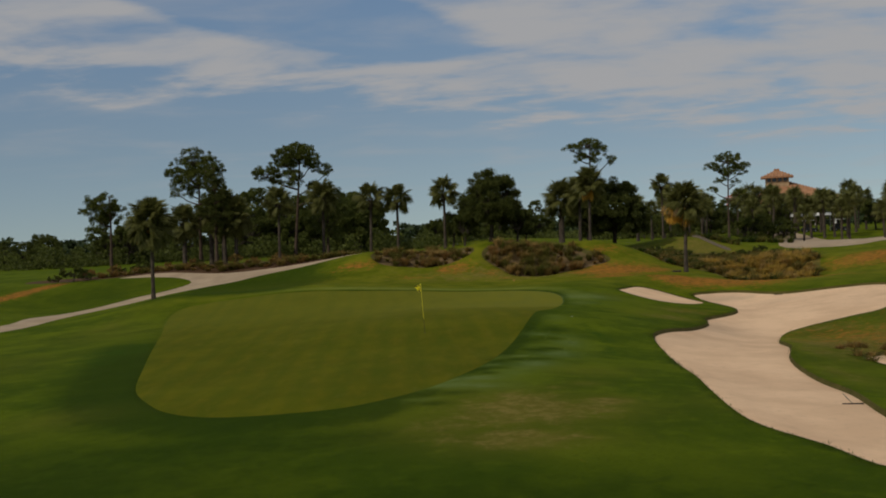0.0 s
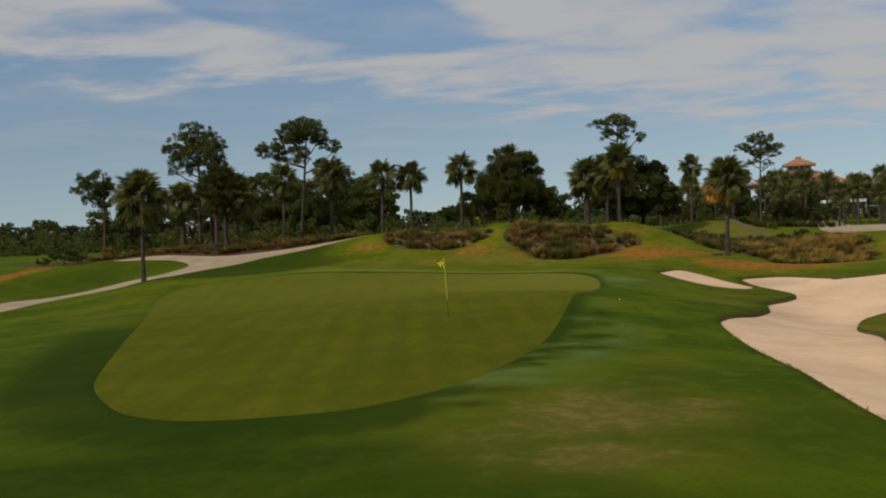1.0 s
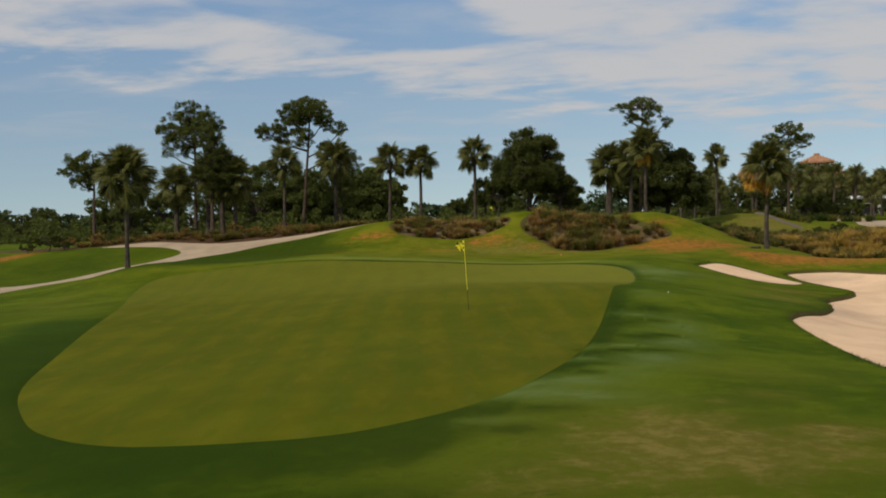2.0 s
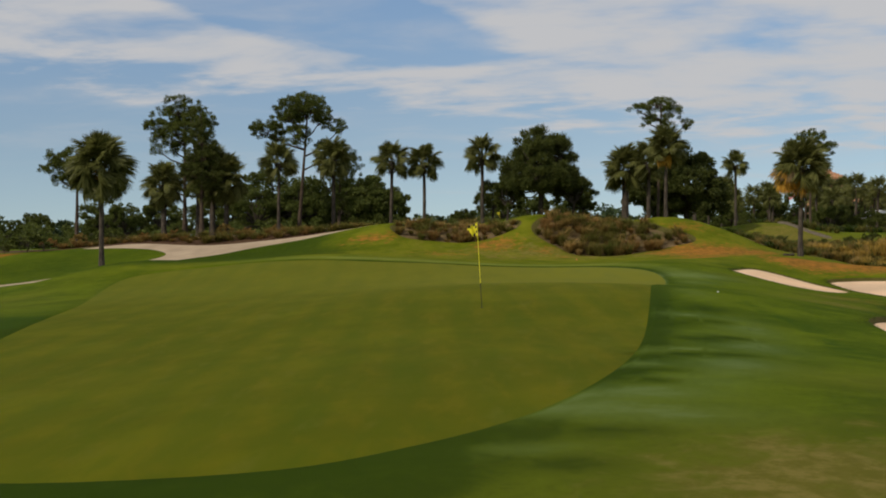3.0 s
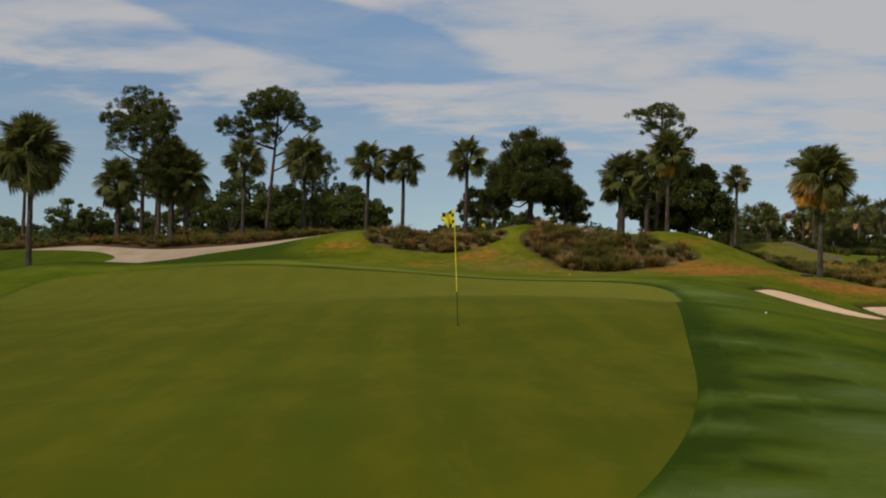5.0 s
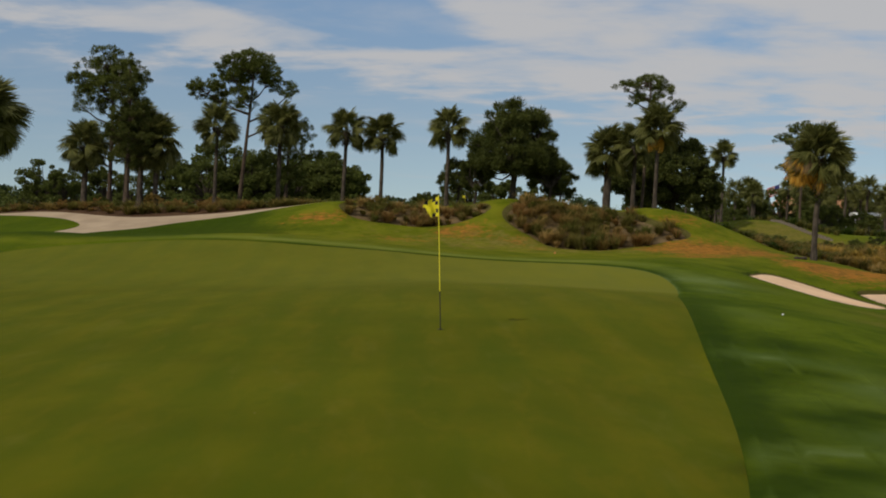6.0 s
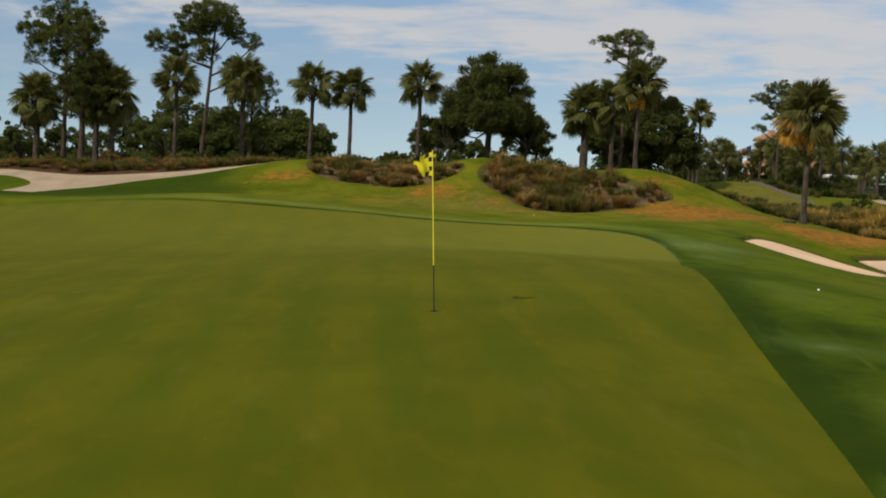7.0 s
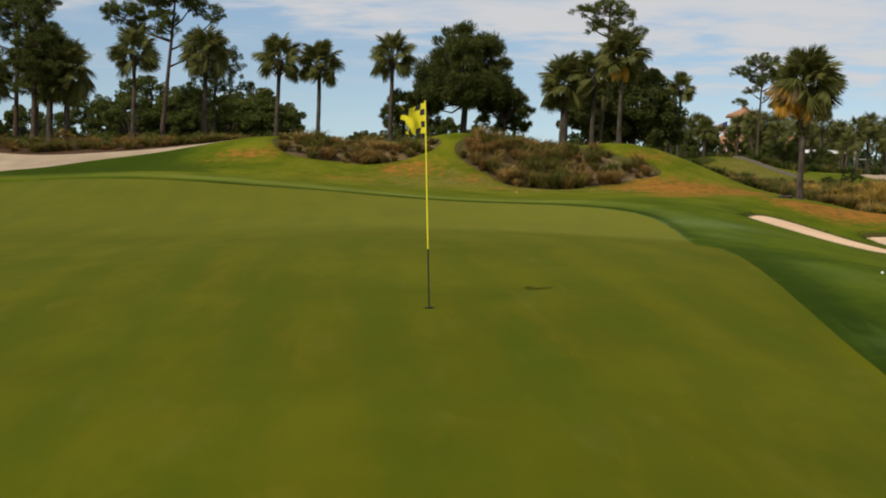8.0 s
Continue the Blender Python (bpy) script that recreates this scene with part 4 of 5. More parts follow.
pine_tree((14.8, 116.0), 11.3, [(0.0, 0, 10.6, 1.7, 0.6), (-1.5, 0, 10.3, 0.9, 0.5), (1.4, 0, 10.1, 1.1, 0.6), (0.3, 0.2, 9.6, 1.4, 0.55), (2.3, 0, 8.9, 0.8, 0.75), (1.2, 0, 8.7, 0.8, 0.45),
                                (-0.5, 0, 9.1, 0.8, 0.4), (0.2, 0, 8.1, 0.7, 0.4)], 4, (0.3, 0), 1.0, 0.15)
pine_tree((36.2, 145.0), 11.4, [(0.2, 0, 10.7, 1.8, 1.0), (-1.6, 0, 9.8, 1.2, 0.7), (2.0, 0, 9.6, 1.4, 0.9), (0.4, 0, 9.0, 1.5, 0.8), (-0.7, 0, 8.0, 0.9, 0.5), (1.1, 0, 7.8, 0.8, 0.5), (-1.7, 0, 6.9, 0.9, 0.5),
                                (1.5, 0, 6.5, 0.9, 0.5)], 5, density=1.15, low=0.17)
pine_tree((-12.2, 121.0), 8.2, [(0.3, 0, 6.8, 1.9, 1.4), (-0.8, 0, 4.8, 1.5, 1.0), (1.5, 0, 5.2, 1.4, 0.9), (0.2, 0, 3.3, 1.7, 1.0)], 16, density=0.8, leaf=WOOD_LEAF, label="slash pine half hidden among palms")

palm_tree((-21.3, 83.4), 5.5, 11, 70, 1.14, -44, 0.14, 4, boots=1.2, label="cabbage palm with a dense dark ball of fronds")
palm_tree((-24.1, 119.0), 5.6, 12, 44, 1.05, -60, 0.24)
palm_tree((-22.0, 114.6), 4.4, 13, 48, 1.1, -60, 0.22)
pine_tree((-22.1, 111.4), 9.8, [(-0.3, 0, 9.1, 1.0, 1.0), (0.0, 0, 7.8, 1.3, 1.2), (0.3, 0, 6.4, 1.6, 1.1), (0.6, 0, 5.0, 1.8, 1.1), (-0.6, 0, 5.4, 1.2, 1.0), (0.2, 0, 3.6, 1.6, 0.8)], 6, density=1.15, leaf=DARK_LEAF, label="dense dark pine with a tapering crown")
palm_tree((-21.7, 113.6), 5.4, 28, 50, 1.2, -62, 0.2)
palm_tree((-20.4, 112.6), 4.5, 14, 48, 1.2, -60, 0.2)
palm_tree((-25.7, 113.6), 4.3, 15, 46, 1.1, -62, 0.22)
palm_tree((-15.9, 111.0), 5.5, 16, 30, 0.98, -22, 0.13, boots=0.8)
palm_tree((-11.9, 114.0), 6.2, 17, 40, 1.1, -30, 0.17)
palm_tree((-7.1, 112.0), 5.85, 18, 30, 1.0, -22, 0.15, lean=(0.1, 0), boots=1.0)
palm_tree((-4.4, 112.0), 5.6, 19, 30, 1.0, -24, 0.15, lean=(-0.05, 0), boots=0.9)
palm_tree((0.2, 110.0), 5.35, 20, 30, 0.98, -22, 0.15, lean=(-0.05, 0), boots=0.8)
palm_tree((11.7, 113.0), 4.5, 21, 46, 1.2, -28, 0.3, 3, label="cabbage palm with a stout trunk and full drooping crown")
palm_tree((13.4, 112.0), 5.4, 22, 36, 1.1, -30, 0.17)
palm_tree((13.3, 103.6), 4.95, 23, 44, 0.98, -28, 0.13, 4)
palm_tree((26.5, 138.0), 6.8, 24, 26, 0.9, -22, 0.14)
palm_tree((19.05, 90.5), 5.3, 25, 64, 1.04, -26, 0.15, 26, lean=(0.06, 0), west=True, boots=1.7, ivy=0.95, label="cabbage palm with orange dead fronds under its crown")

broad_tree((4.5, 107.0), 6.7, 5.9, 38, 0.0, per=230, clumps=280, size=0.14, needles=True, label="broad dark pine-like tree with a dense domed crown", gaps=0.1, narrow=0.06, lumpy=0.16)
broad_tree((2.0, 106.6), 3.1, 2.9, 36, 0.04, per=150, clumps=60, size=0.14, needles=True, label="low dark bushy pine at the foot of a larger tree")
broad_tree((6.9, 106.6), 3.4, 3.2, 37, 0.02, per=150, clumps=70, size=0.14, needles=True, label="low dark bushy pine at the foot of a larger tree")
broad_tree((7.8, 108.5), 2.6, 2.4, 32, 0.02, per=130, clumps=50, size=0.14, needles=True, label="small dark bushy pine with a rounded crown")
broad_tree((1.0, 111.5), 3.4, 2.6, 35, 0.06, per=150, clumps=50, size=0.14, needles=True, label="small dark bushy pine with a rounded crown")
broad_tree((17.9, 120.0), 7.2, 7.6, 33, 0.0, per=240, clumps=230, size=0.16, narrow=0.2)
broad_tree((15.0, 119.0), 6.1, 5.0, 34, 0.14, per=190, clumps=100, size=0.16)

# the wood behind: a few kinds of tree, copied
rng = np.random.default_rng(77)
wood_kinds = [broad_tree(((-19, 236), (-34, 246), (-45, 228), (-88, 252))[k], 5.6 + 0.7 * k, 5.4 + 0.4 * k, 50 + k, 0.0, WOOD_LEAF, 0.17, 150, 105, False, "wood_tree", "leafy green tree at the edge of a wood", gaps=0.05) for k in range(4)]
for ob in wood_kinds:
    tagged(ob, group="trees of the wood")


def wood_copy(x, y, kind, scale, turn=None):
    turn = rng.uniform(0, 360) if turn is None else turn
    copy_thing(wood_kinds[kind], pose(x, y, ground_at(x, y) - 0.1, 0, 0, turn) @ Matrix.Scale(scale, 4))


for x, y, k, s in [(-65.7, 225.0, 1, 1.48), (-60.3, 219.9, 2, 1.19), (-61.4, 231.1, 0, 1.12), (-49.6, 221.9, 3, 0.97), (-36.9, 218.5, 2, 1.6), (-34.5, 231.3, 0, 1.7), (-29.3, 250.9, 1, 1.98), (-22.7, 246.4, 3, 1.72), (-15.9, 245.1, 0, 1.96), (-16.3, 224.4, 1, 1.32),
                   (-37.4, 236.4, 3, 1.96), (-23.2, 226.5, 0, 1.96), (-17.0, 222.6, 2, 1.6), (-29.5, 220.0, 3, 1.6), (-16.7, 224.1, 1, 1.84), (-62.1, 251.2, 0, 1.73), (-73.1, 247.5, 2, 0.95), (-1.2, 246.7, 0, 1.12), (-2.3, 249.0, 2, 0.72), (7.3, 246.4, 3, 1.49), (11.6, 223.4, 0, 1.43),
                   (18.5, 227.8, 1, 1.32), (34.9, 198.8, 2, 0.61), (40.2, 200.2, 0, 0.66), (31, 152, 3, 0.38), (34, 172, 1, 0.76), (38, 178, 2, 0.76), (43, 184, 0, 0.84), (48, 190, 3, 0.84), (-88.1, 240.0, 3, 0.8), (-82.9, 240.0, 2, 1.05),
                   (-92.8, 242.0, 1, 0.95), (-98.7, 238.0, 0, 1.0), (-107.0, 240.0, 3, 0.8), (-70.6, 240.0, 0, 1.09), (-69.5, 240.0, 1, 0.95), (-45.9, 248.5, 1, 1.4), (-21.6, 249.4, 3, 1.77), (-30.3, 219.3, 2, 1.54), (55, 196, 1, 0.84), (62, 215, 2, 0.92),
                   (70, 222, 0, 0.84), (78, 226, 3, 0.84), (86, 220, 1, 0.84), (94, 224, 2, 0.84), (36, 196, 0, 0.67), (41, 200, 3, 0.67), (66, 206, 1, 0.59), (80, 204, 2, 0.67), (66.5, 176, 2, 0.74), (69.5, 173, 0, 0.88),
                   (52, 186, 3, 0.67), (48.5, 177, 1, 0.8), (57, 194, 3, 0.92), (62, 196, 2, 0.97), (69, 177, 1, 0.76), (39.8, 150, 0, 0.71), (42.0, 151, 1, 0.64), (44.4, 150, 2, 0.59)]:
    wood_copy(x, y, k, s)
for ob, s in zip(wood_kinds, (1.75, 1.75, 1.6, 1.0)):
    ob.scale = (s, s, s)

# shrubs of the beds
shrub_kinds = [broad_tree((-36.0 + 3 * k, 114.6), 1.1, 1.7, 60 + k, 0.0, [RED_REED, REED, WOOD_LEAF][k], 0.12, 60, 30, False, "shrub", "low rusty shrub in a mulch bed", category="shrub") for k in range(3)]
for ob in shrub_kinds:
    tagged(ob, group="shrubs of the mulch beds")
for k in range(16):
    x = -38 + 30 * (k / 15) + rng.uniform(-0.4, 0.4)
    edge = np.interp(x, [-40, -33, -26, -20, -12, -8], [114.8, 113.6, 111.6, 107.8, 106.2, 107])
    y = edge + 2.5 + rng.uniform(0, 3.5)
    copy_thing(shrub_kinds[rng.integers(0, 3)], pose(x, y, ground_at(x, y), 0, 0, rng.uniform(0, 360)) @ Matrix.Scale(rng.uniform(0.5, 0.85), 4))
for x, y, s in [(25.8, 107.5, 0.6), (28.4, 109.5, 0.7), (30.6, 111.0, 0.8), (20.8, 113.5, 0.6)]:
    copy_thing(shrub_kinds[2], pose(x, y, ground_at(x, y), 0, 0, 60 * x) @ Matrix.Scale(s, 4))
for x, y, s in [(-36.5, 112.5, 1.5), (-38, 111.5, 0.8), (-35, 112, 0.8)]:
    copy_thing(shrub_kinds[2], pose(x, y, ground_at(x, y), 0, 0, 40) @ Matrix.Scale(s, 4))


def far_woods():
    """The wood that closes the distance."""
    r = np.random.default_rng(91)
    centres, sizes = [], []
    for k in range(330):
        a = radians(-58 + 116 * (k / 329)) + r.uniform(-0.01, 0.01)
        d = r.uniform(262, 345)
        x, y = d * math.sin(a), d * math.cos(a)
        tall = r.uniform(4.6, 7.2) if a < -0.12 else r.uniform(4.0, 7.5)
        wide = r.uniform(2.4, 4.4)
        for m in range(16):
            u = r.uniform(0, 1)
            b = r.uniform(0, 2 * math.pi)
            q = wide * math.sqrt(r.uniform(0, 1)) * (1.1 - 0.75 * u)
            centres.append((x + q * math.cos(b), y + q * math.sin(b), ground_at(x, y) + 0.6 + u * (tall - 1.2)))
            sizes.append(r.uniform(0.9, 1.6))
    p, f = leaf_clumps(r, centres, sizes, 22, 0.85)
    tagged(new("far_wood", poly_mesh("far_wood", p, f, FAR_LEAF)), "distant belt of dark green trees", "wood", kind="stuff")


far_woods()


def tussocks(name, outline, count, height, mats, seed, label, blades=90, reach=0.42, sunk=0.3, spread=(0.5, 1.35), apart=0.0, avoid=None):
    """Clumps of tall bunch grass with arching blades, over one bed."""
    r = np.random.default_rng(seed)
    xs, ys = [p[0] for p in outline], [p[1] for p in outline]
    places, tries = [], 0
    while len(places) < count and tries < 60000:
        tries += 1
        x, y = r.uniform(min(xs), max(xs)), r.uniform(min(ys), max(ys))
        if not inside([x], [y], outline)[0] or (avoid and inside([x], [y], avoid)[0]):
            continue
        if apart and any(math.hypot(x - a, y - b) < apart for a, b, _ in places):
            continue
        places.append((x, y, r.uniform(*spread)))
    pts, slots = [], []
    for x, y, s in places:
        z = ground_at(x, y) - sunk
        n = int(blades * (0.5 + 0.7 * s))
        a, h = r.uniform(0, 2 * math.pi, n), height * s * r.uniform(0.45, 1.2, n)
        out = reach * s * r.uniform(0.05, 1.35, n)
        lean = r.normal(0, 0.14, 2) * s
        root = np.stack([x + 0.2 * s * np.cos(a) * r.uniform(0, 1, n), y + 0.2 * s * np.sin(a) * r.uniform(0, 1, n), np.full(n, z)], 1)
        mid = root + np.stack([out * 0.42 * np.cos(a) + lean[0] * 0.5, out * 0.42 * np.sin(a) + lean[1] * 0.5, h * 0.72], 1)
        tip = root + np.stack([out * 1.25 * np.cos(a) + lean[0], out * 1.25 * np.sin(a) + lean[1], h * r.uniform(0.6, 1.15, n)], 1)
        w = np.stack([-np.sin(a), np.cos(a), np.zeros(n)], 1) * 0.022
        pts.append(np.stack([root - w, root + w, mid + w * 0.8, mid - w * 0.8, mid - w * 0.8, mid + w * 0.8, tip + w * 0.15, tip - w * 0.15], 1).reshape(-1, 3))
        main, other = r.choice(len(mats)), r.choice(len(mats))
        slots.append(np.repeat(np.where(r.uniform(size=n) < 0.8, main, other), 2))
    pts = np.concatenate(pts)
    mesh = poly_mesh(name, pts, np.arange(len(pts)).reshape(-1, 4), mats, np.concatenate(slots))
    tagged(new(name, mesh), label, "grass", kind="stuff")


tussocks("bunch_grass", FIRST_WASTE, 76, 0.5, [REED, GREY_REED, OLIVE_REED, RED_REED, TAN_REED], 5, "brown bunch grass filling a sandy waste bed", 130, 0.5, 0.14, (0.4, 1.3), 0.48)
tussocks("bunch_grass", SECOND_WASTE, 104, 0.64, [REED, TAN_REED, GREY_REED, GREY_REED, RED_REED, OLIVE_REED], 6, "tall brown bunch grass filling a sandy waste bed", 150, 0.55, 0.14, (0.4, 1.3), 0.58, BARE_SAND)
tussocks("bunch_grass", BED_STRIP, 84, 0.5, [REED, RED_REED, GREY_REED, GREY_REED], 4, "rusty bunch grass in a pine-straw bed", 150, 0.7, 0.05, (0.5, 1.25), 0.6)
for strip_line in EDGE_STRIPS:
    tussocks("bunch_grass", strip_line, 45, 0.55, [GREY_REED, GRASS_BLADE], 9, "dark green bunch grass along a retaining wall", sunk=0.05)
tussocks("bunch_grass", [p for p in TURF_ISLAND], 120, 0.3, [GREY_REED, REED, RED_REED], 14, "dead brown bunch grass round a small sand pit", 40, 0.3, 0.05)
tussocks("native_grass", NATIVE_AREA, 240, 0.46, [GREY_REED, OLIVE_REED, GRASS_BLADE, REED], 8, "olive bunch grass along the foot of a mound", 100, 0.6, 0.05, (0.4, 1.25), 0.5, HOLLOW_FRONT)
tussocks("native_grass", HOLLOW_FRONT, 210, 0.6, [GOLD_REED, TAN_REED, GOLD_REED, GOLD_REED, GREY_REED], 7, "tall golden native grass in a low hollow", 120, 0.5, 0.1, (0.5, 1.3), 0.4)


def undergrowth():
    """Low scrub under the trees of the wood."""
    r = np.random.default_rng(12)
    centres, sizes = [], []
    for k in range(420):
        x = r.uniform(-130, 62)
        y = r.uniform(205, 250)
        tall = r.uniform(1.2, 4.2) * (0.5 if -10 < x < -3 or x > 16 else 1.0)
        for m in range(5):
            centres.append((x + r.uniform(-1.6, 1.6), y + r.uniform(-1.6, 1.6), ground_at(x, y) + r.uniform(0.05, 1) * tall))
            sizes.append(r.uniform(0.7, 1.4))
    p, f = leaf_clumps(r, centres, sizes, 46, 0.42)
    tagged(new("undergrowth", poly_mesh("undergrowth", p, f, WOOD_LEAF)), "low green scrub under the trees of a wood", "scrub", kind="stuff")


undergrowth()


def lip_grass(outlines, seed):
    """Longer grass that hangs over the bunkers' edges."""
    r = np.random.default_rng(seed)
    root = []
    for line in outlines:
        for (x1, y1), (x2, y2) in zip(line, line[1:] + line[:1]):
            n = int(math.dist((x1, y1), (x2, y2)) * 45)
            t = r.uniform(0, 1, n)
            root.append(np.stack([x1 + (x2 - x1) * t + r.normal(0, 0.09, n), y1 + (y2 - y1) * t + r.normal(0, 0.09, n)], 1))
    root = np.concatenate(root)
    root = np.column_stack([root, terrain(root[:, 0], root[:, 1]) - 0.03])
    n = len(root)
    a, h = r.uniform(0, 2 * math.pi, n), r.uniform(0.03, 0.075, n)
    w = np.stack([-np.sin(a), np.cos(a), np.zeros(n)], 1) * 0.012
    tip = root + np.stack([h * 0.8 * np.cos(a), h * 0.8 * np.sin(a), h], 1)
    pts = np.stack([root - w, root + w, tip], 1).reshape(-1, 3)
    tagged(new("lip_grass", poly_mesh("lip_grass", pts, np.arange(len(pts)).reshape(-1, 3), GRASS_BLADE)), "longer green grass along the bunkers' lips", "grass", kind="stuff")


lip_grass([outset(TIP_BUNKER, 0.16), outset(MAIN_BUNKER, 0.16), outset(SIDE_BUNKER, 0.16)], 15)


# ---- golf things ----
def flagstick(x, y, height=2.16, lean=(-0.08, 0.0), far=False):
    """A yellow flagstick with a dark foot, a chequered flag blowing sideways, and the cup that it stands in."""
    stick = new("flagstick")
    stick.location = (x, y, ground_at(x, y))
    tilt = pose(0, 0, 0, 0, math.degrees(math.atan2(lean[0], height)), 0)
    for name, z0, z1, r0, mat, label in (("lower_pole", -0.05, 0.62, 0.0085, BLACK, "dark lower pole"), ("upper_pole", 0.62, height, 0.0085, YELLOW, "yellow upper pole")):
        p, f = tube([tilt @ Vector((0, 0, z)) for z in np.linspace(z0, z1, 5)], [r0] * 5, 10)
        under(name, poly_mesh(name, p, f, mat, None, True), stick, label)
    if not far:
        p, f = tube([(0, 0, 0.006), (0, 0, 0.008), (0, 0, 0.005)], [0.054, 0.048, 0.002], 24)
        under("cup", poly_mesh("cup", p, f, BLACK, None, True), stick, "dark round cup in the turf")
    # the cloth: columns of squares, creased and drooping from the pole
    cols, rows, w, h = 10, 10, 0.33, 0.32
    pts = []
    for i in range(cols + 1):
        for j in range(rows + 1):
            u, v = i / cols, j / rows
            fold = 0.07 * math.sin(u * 7.0 + v * 1.5) * u + 0.03 * math.sin(u * 13 + 1.5 + v * 4) * u
            ripple = 0.03 * math.sin(v * 9 + u * 6) * u
            p = Vector((-w * u * (0.8 - 0.2 * v * u) + ripple, fold + 0.06 * u * (0.4 + v), height - 0.02 - h * v * (1 - 0.25 * u) - 0.05 * u ** 1.3 - 0.02 * math.sin(u * 3.1) + 0.03 * math.sin(u * 8 + v) * u))
            pts.append(tilt @ p)
    quads, slots = [], []
    for i in range(cols):
        for j in range(rows):
            a = i * (rows + 1) + j
            quads.append((a, a + 1, a + rows + 2, a + rows + 1))
            border = i < 2 or i >= 8 or j < 2 or j >= 8
            slots.append((i // 2 + j // 2) % 2 if border else 0)
    under("flag", poly_mesh("flag", pts, quads, [YELLOW_CLOTH, BLACK], slots, True), stick, "yellow and black chequered flag")
    return tagged(stick, "yellow flagstick with a chequered flag in the cup", "flagstick")


flagstick(-1.0, 49.55)
flagstick(2.2, 128.0, 2.3, far=True)


def golf_ball(x, y):
    bm = bmesh.new()
    bmesh.ops.create_icosphere(bm, subdivisions=3, radius=0.022)
    for v in bm.verts:
        v.co *= 1 - 0.02 * (0.5 + 0.5 * math.sin(v.co.x * 900) * math.sin(v.co.y * 900) * math.sin(v.co.z * 900))
    mesh = bpy.data.meshes.new("golf_ball")
    bm.to_mesh(mesh), bm.free()
    mesh.materials.append(WHITE)
    ob = new("golf_ball", mesh)
    ob.location = (x, y, ground_at(x, y) + 0.024)
    tagged(ob, "white golf ball lying on the fringe turf", "ball")


golf_ball(5.85, 53.7)


def leaf_bits(count, seed):
    """Scraps of dry leaf and grass strewn over the putting surface."""
    r = np.random.default_rng(seed)
    pts = []
    while len(pts) < count:
        x, y = r.uniform(-12, 3), r.uniform(38, 62)
        if not inside([x], [y], outset(GREEN_LINE, -1.0))[0]:
            continue
        a, s, z = r.uniform(0, 2 * math.pi), r.uniform(0.008, 0.017), ground_at(x, y) + 0.006
        c, d = s * math.cos(a), s * math.sin(a)
        pts.append([(x - c, y - d, z), (x + d * 0.5, y - c * 0.5, z + 0.004), (x + c, y + d, z + 0.001), (x - d * 0.5, y + c * 0.5, z + 0.006)])
    pts = np.array(pts).reshape(-1, 3)
    tagged(new("leaf_litter", poly_mesh("leaf_litter", pts, np.arange(len(pts)).reshape(-1, 4), TAN_LEAF)), "pale scraps of dry leaf strewn on the putting green", "leaf litter", kind="stuff")


leaf_bits(70, 21)


def rake(x, y, turn, sink=0.19):
    ob = new("bunker_rake")
    ob.matrix_basis = pose(x, y, ground_at(x, y) - sink, 0, 0, turn)
    p, f = tube([(0, 0, 0.06), (0.9, 0, 0.08), (1.7, 0, 0.11)], [0.014, 0.014, 0.013], 8)
    under("handle", poly_mesh("handle", p, f, TIMBER, None, True), ob)
    head = box((0.05, 0.6, 0.045), (0, 0, 0.06), 0.01)
    part("head", head, BLACK, ob, "black rake head")
    for k in range(11):
        bm = bmesh.new()
        bmesh.ops.create_cone(bm, cap_ends=True, segments=6, radius1=0.004, radius2=0.009, depth=0.07, matrix=Matrix.Translation((0, -0.27 + 0.054 * k, 0.01)))
        part("tine", bm, BLACK, ob)
    tagged(ob, "long-handled bunker rake lying on the sand", "rake", "bunker rakes")


rake(11.6, 33.1, 80, 0.21)
rake(22.3, 76.9, 60)


def fallen_log(x, y, turn, length=0.75):
    """A short dark log with a worn, uneven outline."""
    r = random.Random(8)
    pts = [(length * (u - 0.5), 0.02 * math.sin(u * 7), 0.07 + 0.015 * math.sin(u * 11)) for u in np.linspace(0, 1, 9)]
    p, f = tube(pts, [0.02] + [0.085 + r.uniform(-0.015, 0.015) for _ in range(7)] + [0.02], 9)
    ob = new("log", poly_mesh("log", p, f, DARK_BARK, None, True))
    ob.matrix_basis = pose(x, y, ground_at(x, y), 0, 0, turn)
    tagged(ob, "short dark log lying in dry turf beside a palm", "log")


fallen_log(18.2, 90.0, 8)


def marker_post(x, y, tall=0.11):
    ob = new("marker_post")
    ob.location = (x, y, ground_at(x, y))
    bm = bmesh.new()
    bmesh.ops.create_cone(bm, cap_ends=True, segments=10, radius1=0.045, radius2=0.04, depth=tall, matrix=Matrix.Translation((0, 0, tall / 2 - 0.02)))
    part("post", bm, ORANGE, ob)
    bm = bmesh.new()
    bmesh.ops.create_uvsphere(bm, u_segments=10, v_segments=6, radius=0.045, matrix=Matrix.Translation((0, 0, tall - 0.02)))
    part("cap", bm, ORANGE, ob)
    tagged(ob, "short orange marker post in the turf", "post")


marker_post(5.3, 88.5, 0.08)


